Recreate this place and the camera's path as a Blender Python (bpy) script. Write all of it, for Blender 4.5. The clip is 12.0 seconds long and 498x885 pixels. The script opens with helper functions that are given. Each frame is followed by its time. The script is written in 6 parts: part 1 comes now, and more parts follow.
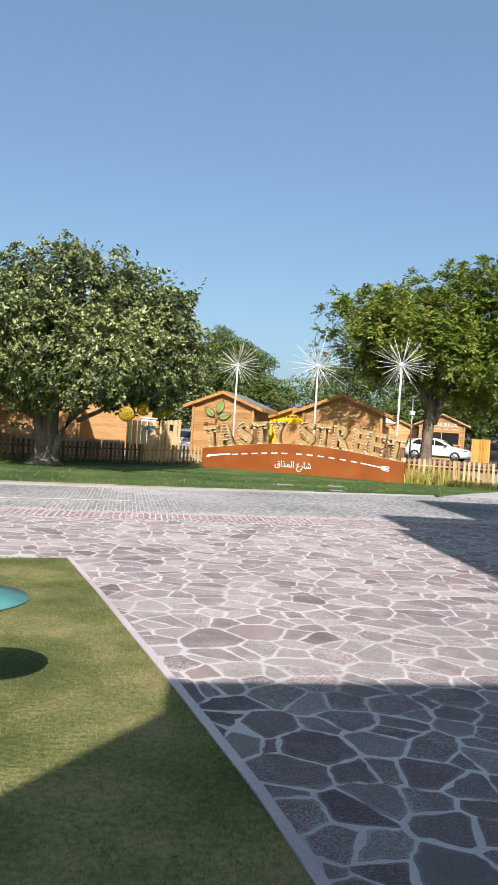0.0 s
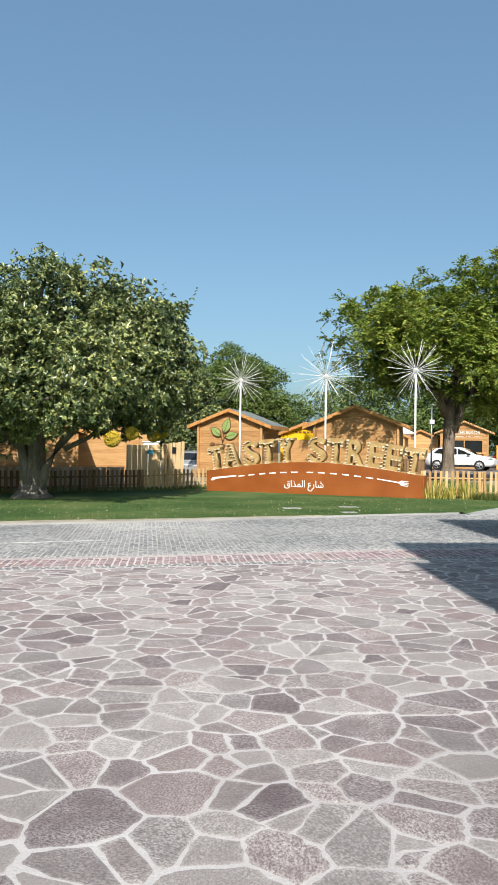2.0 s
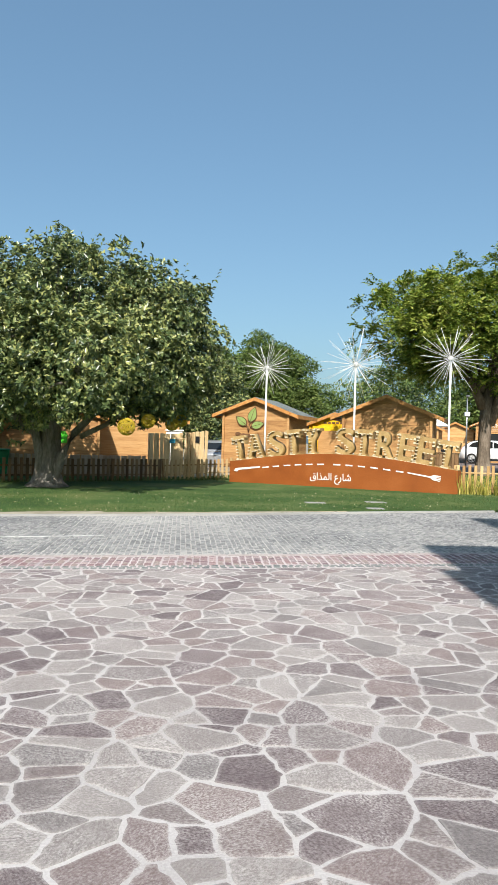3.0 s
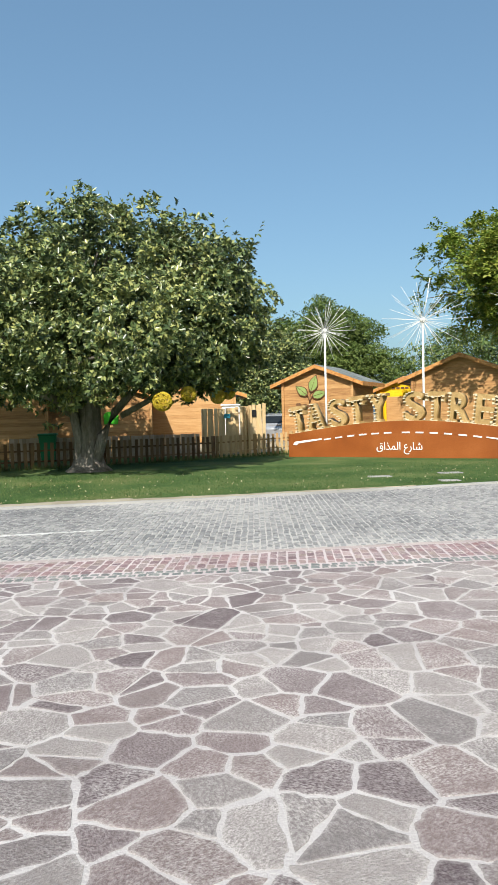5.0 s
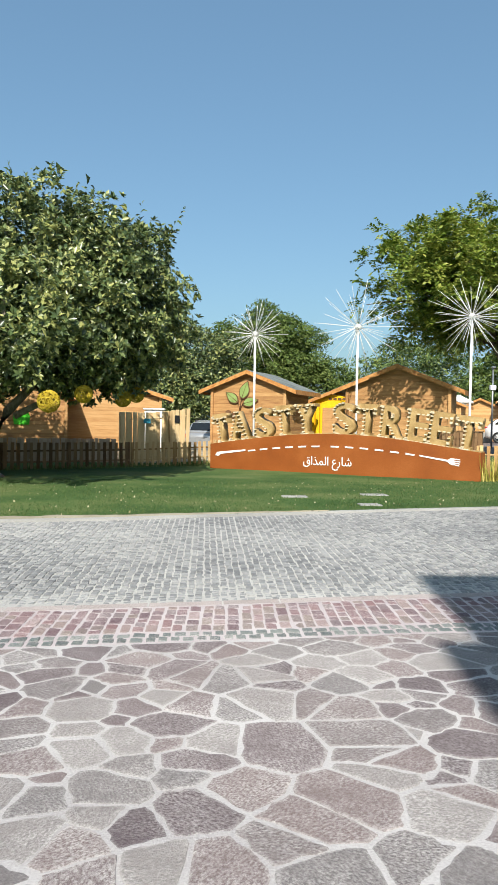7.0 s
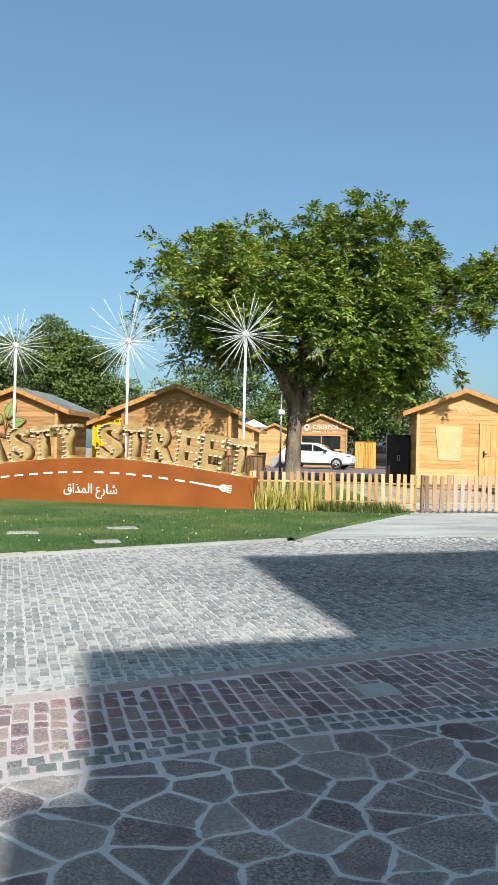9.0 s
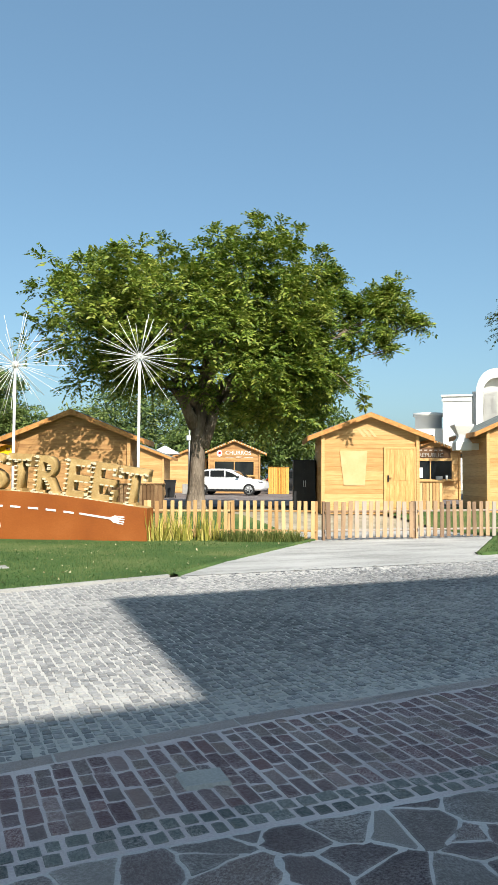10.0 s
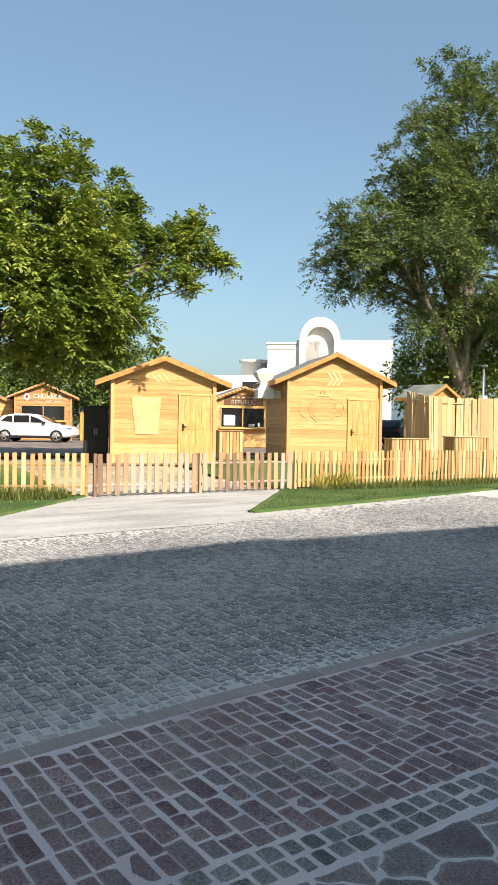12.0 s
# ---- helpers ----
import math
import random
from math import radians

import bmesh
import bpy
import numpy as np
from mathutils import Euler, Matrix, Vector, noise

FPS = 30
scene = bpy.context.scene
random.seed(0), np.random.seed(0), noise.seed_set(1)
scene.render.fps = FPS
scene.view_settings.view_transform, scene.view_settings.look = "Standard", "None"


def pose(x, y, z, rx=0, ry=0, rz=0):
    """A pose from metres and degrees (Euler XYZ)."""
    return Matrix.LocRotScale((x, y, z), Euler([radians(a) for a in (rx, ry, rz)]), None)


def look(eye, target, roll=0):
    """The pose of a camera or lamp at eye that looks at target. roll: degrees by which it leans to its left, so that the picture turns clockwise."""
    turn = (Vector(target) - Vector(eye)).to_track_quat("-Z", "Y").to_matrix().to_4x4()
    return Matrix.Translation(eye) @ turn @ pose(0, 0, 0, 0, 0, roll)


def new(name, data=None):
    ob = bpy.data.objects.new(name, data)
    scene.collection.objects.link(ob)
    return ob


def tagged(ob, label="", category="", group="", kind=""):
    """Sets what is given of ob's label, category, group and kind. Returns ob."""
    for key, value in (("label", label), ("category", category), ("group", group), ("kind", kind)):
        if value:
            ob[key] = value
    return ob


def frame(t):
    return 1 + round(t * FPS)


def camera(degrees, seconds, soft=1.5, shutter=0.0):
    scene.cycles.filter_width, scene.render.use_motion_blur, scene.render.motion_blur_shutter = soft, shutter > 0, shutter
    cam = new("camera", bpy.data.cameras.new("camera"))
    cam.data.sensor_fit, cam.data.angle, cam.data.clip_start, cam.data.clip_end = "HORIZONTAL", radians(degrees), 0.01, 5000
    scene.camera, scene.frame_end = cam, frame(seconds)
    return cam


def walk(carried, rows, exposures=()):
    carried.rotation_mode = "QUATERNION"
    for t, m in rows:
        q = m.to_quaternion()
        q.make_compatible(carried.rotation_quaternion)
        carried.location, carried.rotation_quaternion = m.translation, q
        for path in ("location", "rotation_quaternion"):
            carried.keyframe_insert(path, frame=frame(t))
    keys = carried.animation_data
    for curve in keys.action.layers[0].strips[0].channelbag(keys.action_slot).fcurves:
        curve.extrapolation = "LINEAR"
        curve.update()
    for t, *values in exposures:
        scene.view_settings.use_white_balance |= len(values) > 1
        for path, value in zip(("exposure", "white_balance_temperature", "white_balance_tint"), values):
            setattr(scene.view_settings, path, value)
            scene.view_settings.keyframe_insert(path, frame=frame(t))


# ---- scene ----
cam = camera(37.3, 12.0)
PATH = [
    (0, (1.427, 0.766, 1.309), (1.756, 2.739, 1.289), 3.7),
    (0.5, (1.571, 1.218, 1.346), (1.866, 3.194, 1.444), 2.2),
    (1, (1.786, 1.619, 1.363), (2.082, 3.594, 1.48), 0.3),
    (1.5, (2.019, 2.087, 1.357), (2.32, 4.063, 1.437), -0.5),
    (2, (2.259, 2.556, 1.388), (2.528, 4.538, 1.414), 0.8),
    (2.5, (2.478, 3.006, 1.402), (2.68, 4.996, 1.409), 1.2),
    (2.7, (2.553, 3.195, 1.404), (2.748, 5.185, 1.413), 1.5),
    (4.3, (3.021, 4.828, 1.279), (3.079, 6.824, 1.164), -0.4),
    (4.5, (3.091, 4.988, 1.29), (3.123, 6.985, 1.183), -0.9),
    (5, (3.269, 5.399, 1.302), (3.25, 7.398, 1.232), -1.4),
    (5.5, (3.541, 5.844, 1.295), (3.467, 7.84, 1.206), -1.5),
    (6, (3.723, 6.294, 1.3), (3.661, 8.29, 1.207), -0.8),
    (6.5, (3.956, 6.735, 1.311), (3.929, 8.733, 1.219), -0.4),
    (7, (4.153, 7.2, 1.333), (4.27, 9.195, 1.28), 1.0),
    (7.2, (4.238, 7.334, 1.353), (4.39, 9.328, 1.299), 1.0),
    (8.8, (5.387, 8.6, 1.352), (5.945, 10.521, 1.38), 1.1),
    (9, (5.568, 8.769, 1.322), (6.18, 10.673, 1.346), 1.3),
    (9.5, (6.008, 9.115, 1.334), (6.729, 10.981, 1.349), 0.9),
    (10, (6.343, 9.272, 1.371), (7.153, 11.098, 1.468), 0.4),
    (10.5, (6.78, 9.595, 1.391), (7.671, 11.385, 1.439), 0.7),
    (11, (7.258, 9.776, 1.412), (8.248, 11.514, 1.425), 0.5),
    (11.5, (7.717, 9.934, 1.454), (8.85, 11.58, 1.402), 0.9),
    (12, (8.24, 10.033, 1.481), (9.432, 11.638, 1.434), 0.9),
]
walk(cam, [(t, look(eye, target, roll)) for t, eye, target, roll in PATH], [(0.0, 0.78, 6700, 17), (0.8, 0.72, 6560, 19), (1.5, 0.70, 6600, 13), (2.5, 0.71, 6600, 10), (6.5, 0.73, 6600, 9), (9.0, 0.76, 6420, 7), (9.5, 0.80, 6480, 7), (10.0, 0.91, 6700, 8), (10.5, 1.0, 6900, 9), (11.0, 1.10, 7250, 13), (11.5, 1.06, 7300, 13), (12.0, 1.02, 7350, 14)])

# ---- light ----
SUN_EL, SHADE = 39.0, Vector((0.09, 1.0, 0.0)).normalized()
world = bpy.data.worlds.new("sky")
scene.world = world
world.use_nodes = True
wn = world.node_tree.nodes
sky = wn.new("ShaderNodeTexSky")
sky.sky_type, sky.sun_disc = "NISHITA", False
sky.sun_elevation = radians(SUN_EL)
sky.sun_rotation = math.atan2(-SHADE.x, -SHADE.y)
sky.air_density, sky.dust_density, sky.ozone_density = 1.0, 2.6, 1.0
tone = wn.new("ShaderNodeMix")
tone.data_type, tone.blend_type = "RGBA", "MULTIPLY"
tone.inputs[0].default_value = 1.0
tone.inputs[7].default_value = (0.84, 1.02, 1.02, 1)
world.node_tree.links.new(sky.outputs[0], tone.inputs[6])
haze = wn.new("ShaderNodeMix")
haze.data_type = "RGBA"
haze.inputs[0].default_value = 0.36
haze.inputs[7].default_value = (1.15, 2.2, 3.6, 1)
world.node_tree.links.new(tone.outputs[2], haze.inputs[6])
world.node_tree.links.new(haze.outputs[2], wn["Background"].inputs[0])
wn["Background"].inputs[1].default_value = 0.10
sun = new("sun", bpy.data.lights.new("sun", "SUN"))
sun.data.energy, sun.data.angle, sun.data.color = 4.1, radians(0.45), (1.0, 0.95, 0.87)
sun.matrix_world = look((0, 0, 30), Vector((0, 0, 30)) + SHADE * math.cos(radians(SUN_EL)) - Vector((0, 0, math.sin(radians(SUN_EL)))))


# ---- materials ----
def material(name, colours, rough=0.8, scale=4.0, fine=60.0, bump=0.3, metal=0.0, island=0.0, piece=0.0, stretch=(1, 1, 1), spec=0.3, dist=0.01, leaf=0.0, contrast=1.0, chalky=0.0):
    """Two scales of noise mix the colours; island and piece vary each leaf or stone."""
    m = bpy.data.materials.new(name)
    m.use_nodes = True
    nt, n = m.node_tree, m.node_tree.nodes
    b = n["Principled BSDF"]
    geo = n.new("ShaderNodeNewGeometry")
    mp = n.new("ShaderNodeMapping")
    mp.inputs["Scale"].default_value = stretch
    nt.links.new(geo.outputs["Position"], mp.inputs[0])

    def noise_at(s, detail):
        t = n.new("ShaderNodeTexNoise")
        t.inputs["Scale"].default_value, t.inputs["Detail"].default_value = s, detail
        nt.links.new(mp.outputs[0], t.inputs["Vector"])
        return t.outputs["Fac"]

    big, small = noise_at(scale, 4.0), noise_at(fine, 3.0)

    def maths(op, a, c):
        k = n.new("ShaderNodeMath")
        k.operation = op
        for i, v in enumerate((a, c)):
            if isinstance(v, (int, float)):
                k.inputs[i].default_value = v
            else:
                nt.links.new(v, k.inputs[i])
        return k.outputs[0]

    fac = maths("ADD", maths("MULTIPLY", big, 0.65), maths("MULTIPLY", small, 0.35))
    if contrast != 1.0:
        fac = maths("ADD", maths("MULTIPLY", maths("SUBTRACT", fac, 0.5), contrast), 0.5)
    if island and piece:
        # alike for single pieces and for those joined in one mesh
        oi = n.new("ShaderNodeObjectInfo")
        own = maths("FRACT", maths("ADD", geo.outputs["Random Per Island"], oi.outputs["Random"]), 0.0)
        fac = maths("ADD", fac, maths("MULTIPLY", maths("SUBTRACT", own, 0.5), island))
    elif island:
        fac = maths("ADD", fac, maths("MULTIPLY", maths("SUBTRACT", geo.outputs["Random Per Island"], 0.5), island))
    elif piece:
        oi = n.new("ShaderNodeObjectInfo")
        fac = maths("ADD", fac, maths("MULTIPLY", maths("SUBTRACT", oi.outputs["Random"], 0.5), piece))
    ramp = n.new("ShaderNodeValToRGB")
    cr = ramp.color_ramp
    k = len(colours)
    spread = 0.30 + 0.5 * max(island, piece)
    for i, c in enumerate(colours):
        p = min(1.0, max(0.0, 0.5 - spread / 2 + spread * i / max(1, k - 1)))
        e = cr.elements[i] if i < 2 else cr.elements.new(p)
        e.position, e.color = p, (*c, 1)
    nt.links.new(fac, ramp.inputs[0])
    nt.links.new(ramp.outputs[0], b.inputs["Base Color"])
    b.inputs["Roughness"].default_value, b.inputs["Metallic"].default_value = rough, metal
    b.inputs["Specular IOR Level"].default_value = spec
    b.inputs["Diffuse Roughness"].default_value = chalky
    if bump:
        bp = n.new("ShaderNodeBump")
        bp.inputs["Strength"].default_value, bp.inputs["Distance"].default_value = bump, dist
        nt.links.new(small, bp.inputs["Height"])
        nt.links.new(bp.outputs[0], b.inputs["Normal"])
    if leaf:
        tr = n.new("ShaderNodeBsdfTranslucent")
        mx = n.new("ShaderNodeMixShader")
        mx.inputs[0].default_value = leaf
        nt.links.new(ramp.outputs[0], tr.inputs[0])
        nt.links.new(b.outputs[0], mx.inputs[1])
        nt.links.new(tr.outputs[0], mx.inputs[2])
        nt.links.new(mx.outputs[0], n["Material Output"].inputs[0])
    return m


def glass_material():
    m = bpy.data.materials.new("dark_glass")
    m.use_nodes = True
    b = m.node_tree.nodes["Principled BSDF"]
    b.inputs["Base Color"].default_value = (0.015, 0.018, 0.02, 1)
    b.inputs["Roughness"].default_value = 0.06
    return m


def stone_material(name, tones, dusty=0.85, smeared=1.1, dust_tone=(0.60, 0.555, 0.55)):
    """Split stone: a tone for each piece, streaked relief, pale dust in the hollows."""
    m = bpy.data.materials.new(name)
    m.use_nodes = True
    nt, n = m.node_tree, m.node_tree.nodes
    lk = nt.links.new
    b = n["Principled BSDF"]
    geo, oi = n.new("ShaderNodeNewGeometry"), n.new("ShaderNodeObjectInfo")
    add = n.new("ShaderNodeMath")
    add.operation = "ADD"
    lk(geo.outputs["Random Per Island"], add.inputs[0])
    lk(oi.outputs["Random"], add.inputs[1])
    fr = n.new("ShaderNodeMath")
    fr.operation = "FRACT"
    lk(add.outputs[0], fr.inputs[0])
    ramp = n.new("ShaderNodeValToRGB")
    for i, c in enumerate(tones):
        e = ramp.color_ramp.elements[i] if i < 2 else ramp.color_ramp.elements.new(1.0)
        e.position, e.color = i / (len(tones) - 1), (*c, 1)
    lk(fr.outputs[0], ramp.inputs[0])
    # each piece turns its grain its own way
    turn = n.new("ShaderNodeVectorRotate")
    turn.rotation_type = "Z_AXIS"
    ang = n.new("ShaderNodeMath")
    ang.operation, ang.inputs[1].default_value = "MULTIPLY", 6.3
    lk(fr.outputs[0], ang.inputs[0])
    lk(geo.outputs["Position"], turn.inputs["Vector"])
    lk(ang.outputs[0], turn.inputs["Angle"])
    mp = n.new("ShaderNodeMapping")
    mp.inputs["Scale"].default_value = (1, 1.45, 1)
    lk(turn.outputs[0], mp.inputs[0])

    def nz(sc, det, src, rough=0.6):
        t = n.new("ShaderNodeTexNoise")
        t.inputs["Scale"].default_value, t.inputs["Detail"].default_value, t.inputs["Roughness"].default_value = sc, det, rough
        lk(src, t.inputs["Vector"])
        return t.outputs["Fac"]

    streak, patch_n, zone = nz(75, 6, mp.outputs[0], 0.7), nz(3.0, 6, geo.outputs["Position"], 0.7), nz(0.45, 2, geo.outputs["Position"], 0.5)
    r1 = n.new("ShaderNodeValToRGB")
    r1.color_ramp.elements[0].position, r1.color_ramp.elements[1].position = 0.40, 0.64
    lk(streak, r1.inputs[0])
    r2 = n.new("ShaderNodeValToRGB")
    r2.color_ramp.elements[0].position, r2.color_ramp.elements[1].position = 0.36, 0.62
    r2.color_ramp.elements[0].color = (0.3, 0.3, 0.3, 1)
    lk(patch_n, r2.inputs[0])
    def maths(op, a, c, clamp=False):
        k = n.new("ShaderNodeMath")
        k.operation, k.use_clamp = op, clamp
        for i, v in enumerate((a, c)):
            if isinstance(v, (int, float)):
                k.inputs[i].default_value = v
            else:
                lk(v, k.inputs[i])
        return k.outputs[0]

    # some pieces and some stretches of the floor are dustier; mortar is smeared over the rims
    own = n.new("ShaderNodeMath")
    own.operation = "FRACT"
    lk(maths("MULTIPLY", fr.outputs[0], 17.3), own.inputs[0])
    piece = maths("ADD", maths("MULTIPLY", own.outputs[0], 0.75), maths("MULTIPLY", zone, 0.9))
    amt0 = maths("MULTIPLY", maths("MULTIPLY", r1.outputs[0], r2.outputs[0]), piece)
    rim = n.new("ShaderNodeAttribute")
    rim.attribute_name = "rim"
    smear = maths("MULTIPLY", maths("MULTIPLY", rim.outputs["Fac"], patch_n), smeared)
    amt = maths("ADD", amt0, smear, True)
    dust = n.new("ShaderNodeMix")
    dust.data_type = "RGBA"
    dust.inputs[7].default_value = (*dust_tone, 1)
    sc = n.new("ShaderNodeMath")
    sc.operation, sc.inputs[1].default_value = "MULTIPLY", dusty
    lk(amt, sc.inputs[0])
    lk(sc.outputs[0], dust.inputs[0])
    lk(ramp.outputs[0], dust.inputs[6])
    lk(dust.outputs[2], b.inputs["Base Color"])
    b.inputs["Roughness"].default_value, b.inputs["Diffuse Roughness"].default_value = 0.8, 1.0
    b.inputs["Specular IOR Level"].default_value = 0.2
    bp = n.new("ShaderNodeBump")
    bp.inputs["Strength"].default_value, bp.inputs["Distance"].default_value = 1.0, 0.016
    lk(streak, bp.inputs["Height"])
    lk(bp.outputs[0], b.inputs["Normal"])
    return m


M_GRASS = material("lawn", [(0.08, 0.10, 0.033), (0.14, 0.152, 0.053), (0.25, 0.22, 0.105)], 0.95, 1.6, 35, 0.6, dist=0.03, spec=0.1, contrast=1.3)
M_BLADE = material("grass_blade", [(0.08, 0.112, 0.038), (0.16, 0.185, 0.066), (0.33, 0.285, 0.145)], 0.8, 1.6, 9, 0, contrast=1.5, island=0.4, leaf=0.25, spec=0.15)
M_BLADE_F = material("far_grass_blade", [(0.042, 0.092, 0.028), (0.072, 0.135, 0.042), (0.15, 0.18, 0.068)], 0.8, 0.5, 8, 0, island=0.5, leaf=0.25, spec=0.15, contrast=1.4)
M_LAWN_F = material("far_lawn", [(0.042, 0.082, 0.026), (0.07, 0.122, 0.038), (0.15, 0.168, 0.066)], 0.95, 0.45, 30, 0.6, dist=0.03, spec=0.1, contrast=1.4)
M_MORTAR = material("mortar", [(0.38, 0.354, 0.353), (0.47, 0.445, 0.441), (0.555, 0.53, 0.525)], 0.95, 1.2, 90, 0.5, spec=0.12)
M_STONE = stone_material("porphyry", [(0.092, 0.070, 0.080), (0.14, 0.112, 0.120), (0.175, 0.136, 0.137), (0.145, 0.133, 0.138), (0.205, 0.187, 0.188), (0.255, 0.236, 0.235)], 0.72, 0.55, (0.58, 0.56, 0.558))
M_BRICK = stone_material("clay_sett", [(0.10, 0.06, 0.074), (0.15, 0.092, 0.104), (0.185, 0.105, 0.112), (0.15, 0.12, 0.132), (0.17, 0.135, 0.118), (0.26, 0.19, 0.192)], 0.6, 0.55, (0.60, 0.54, 0.545))
M_KERB = stone_material("kerb_stone", [(0.28, 0.245, 0.24), (0.32, 0.282, 0.277), (0.36, 0.322, 0.316)], 0.5, 0.1)
M_BED = material("grey_bed", [(0.39, 0.335, 0.345), (0.48, 0.425, 0.43), (0.57, 0.52, 0.52)], 0.95, 1.2, 90, 0.5, spec=0.12)
M_GREENSETT = stone_material("green_sett", [(0.065, 0.08, 0.085), (0.10, 0.128, 0.128), (0.17, 0.19, 0.185)], 0.6, 0.5)
M_COBBLE = material("basalt_cobble", [(0.125, 0.129, 0.137), (0.225, 0.228, 0.234), (0.35, 0.348, 0.342)], 0.7, 0.35, 45, 1.0, island=0.34, piece=0.34, spec=0.35, dist=0.012, contrast=1.2, chalky=0.45)
M_JOINT = material("dusty_joint", [(0.36, 0.348, 0.333), (0.45, 0.435, 0.417), (0.53, 0.512, 0.488)], 0.95, 0.5, 60, 0.5, spec=0.1)
M_CONCRETE = material("concrete", [(0.25, 0.245, 0.235), (0.33, 0.325, 0.31), (0.41, 0.40, 0.385)], 0.9, 0.8, 60, 0.4, spec=0.2)
M_DRIVE = material("pale_drive_concrete", [(0.28, 0.278, 0.27), (0.375, 0.37, 0.36), (0.45, 0.445, 0.435)], 0.9, 0.9, 14, 0.5, spec=0.15, stretch=(0.6, 2.6, 1), contrast=1.4)
M_ASPHALT = material("brick_paving", [(0.12, 0.09, 0.085), (0.18, 0.15, 0.14), (0.24, 0.21, 0.2)], 0.9, 1.0, 25, 0.4, spec=0.2)
M_PINE = material("varnished_pine", [(0.44, 0.235, 0.085), (0.56, 0.325, 0.13), (0.65, 0.415, 0.19)], 0.55, 2.5, 30, 0.25, piece=0.4, stretch=(1, 1, 9), dist=0.004)
# Browner pine; on the huts near the trees the darkening stands for shade.
M_PINE_B = material("brown_and_shaded_pine", [(0.28, 0.14, 0.055), (0.42, 0.23, 0.09), (0.50, 0.30, 0.13)], 0.65, 2.5, 30, 0.25, piece=0.3, stretch=(1, 1, 9), dist=0.004)
M_TRIM = material("orange_trim", [(0.34, 0.14, 0.04), (0.47, 0.22, 0.065), (0.55, 0.29, 0.10)], 0.55, 3, 40, 0.2, stretch=(3, 3, 3), dist=0.004)
M_DOOR = material("door_pine", [(0.44, 0.24, 0.085), (0.56, 0.33, 0.12), (0.66, 0.43, 0.18)], 0.5, 3, 30, 0.2, stretch=(6, 6, 1), dist=0.004)
M_ROOF = material("grey_felt_roof", [(0.11, 0.125, 0.12), (0.17, 0.19, 0.18), (0.23, 0.25, 0.24)], 0.9, 2, 60, 0.4)
M_FENCE = material("picket_pine", [(0.35, 0.20, 0.082), (0.50, 0.32, 0.145), (0.61, 0.435, 0.23)], 0.75, 2, 25, 0.3, piece=0.8, stretch=(5, 5, 0.8), dist=0.004)
M_SCREEN = material("pale_slats", [(0.50, 0.34, 0.17), (0.62, 0.45, 0.24), (0.70, 0.54, 0.32)], 0.7, 2, 25, 0.3, piece=0.6, stretch=(5, 5, 0.8), dist=0.004)
M_GATE = material("weathered_gate", [(0.20, 0.13, 0.085), (0.34, 0.225, 0.135), (0.44, 0.30, 0.18), (0.38, 0.33, 0.285)], 0.8, 2, 25, 0.3, piece=0.9, stretch=(5, 5, 0.8), dist=0.004)
# Darker picket pine: tree shade in the fence's colour; the planter's own dark wood.
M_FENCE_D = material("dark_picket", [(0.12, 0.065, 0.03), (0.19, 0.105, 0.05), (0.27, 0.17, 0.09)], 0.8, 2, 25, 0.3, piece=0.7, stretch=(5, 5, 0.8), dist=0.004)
M_RUST = material("terracotta_paint", [(0.215, 0.056, 0.009), (0.26, 0.072, 0.012), (0.31, 0.094, 0.02)], 0.6, 1.2, 40, 0.1, dist=0.003)
M_WHITE = material("white_paint", [(0.72, 0.72, 0.70), (0.80, 0.80, 0.78)], 0.5, 3, 40, 0.05)
M_GOLD = material("tan_board", [(0.27, 0.175, 0.07), (0.37, 0.25, 0.105), (0.46, 0.33, 0.155)], 0.5, 4, 40, 0.15, dist=0.003)
M_ROPE = material("cream_bulbs", [(0.55, 0.46, 0.30), (0.70, 0.62, 0.46)], 0.6, 6, 60, 0.1)
M_BARK = material("grey_bark", [(0.13, 0.11, 0.09), (0.24, 0.21, 0.18), (0.36, 0.33, 0.29)], 0.95, 3, 22, 1.0, stretch=(1, 1, 0.35), dist=0.05)
M_BARK_D = material("brown_bark", [(0.085, 0.066, 0.05), (0.165, 0.13, 0.10), (0.27, 0.22, 0.175)], 0.95, 3, 22, 1.0, stretch=(1, 1, 0.35), dist=0.05)
M_LEAF_L = material("ficus_leaf", [(0.034, 0.057, 0.023), (0.088, 0.132, 0.048), (0.17, 0.215, 0.078), (0.35, 0.365, 0.125)], 0.3, 0.45, 6, 0, island=0.8, leaf=0.18, spec=0.5)
M_LEAF_R = material("pinnate_leaf", [(0.06, 0.115, 0.015), (0.135, 0.205, 0.026), (0.225, 0.285, 0.04), (0.34, 0.36, 0.075)], 0.5, 0.4, 6, 0, island=0.6, leaf=0.3, spec=0.35)
M_LEAF_Q = material("acacia_leaf", [(0.04, 0.078, 0.026), (0.085, 0.14, 0.042), (0.15, 0.205, 0.058), (0.23, 0.27, 0.075)], 0.55, 0.4, 6, 0, island=0.6, leaf=0.25, spec=0.3)
M_LEAF_M = material("far_leaf", [(0.05, 0.09, 0.02), (0.10, 0.155, 0.034), (0.18, 0.23, 0.06)], 0.6, 0.35, 6, 0, island=0.6, leaf=0.25, spec=0.3)
M_YELLOW = material("yellow_wicker", [(0.36, 0.25, 0.015), (0.47, 0.34, 0.022), (0.56, 0.43, 0.05)], 0.6, 8, 60, 0.1)
M_KIOSK = material("yellow_board", [(0.72, 0.42, 0.008), (0.80, 0.50, 0.012)], 0.5, 2, 30, 0.05)
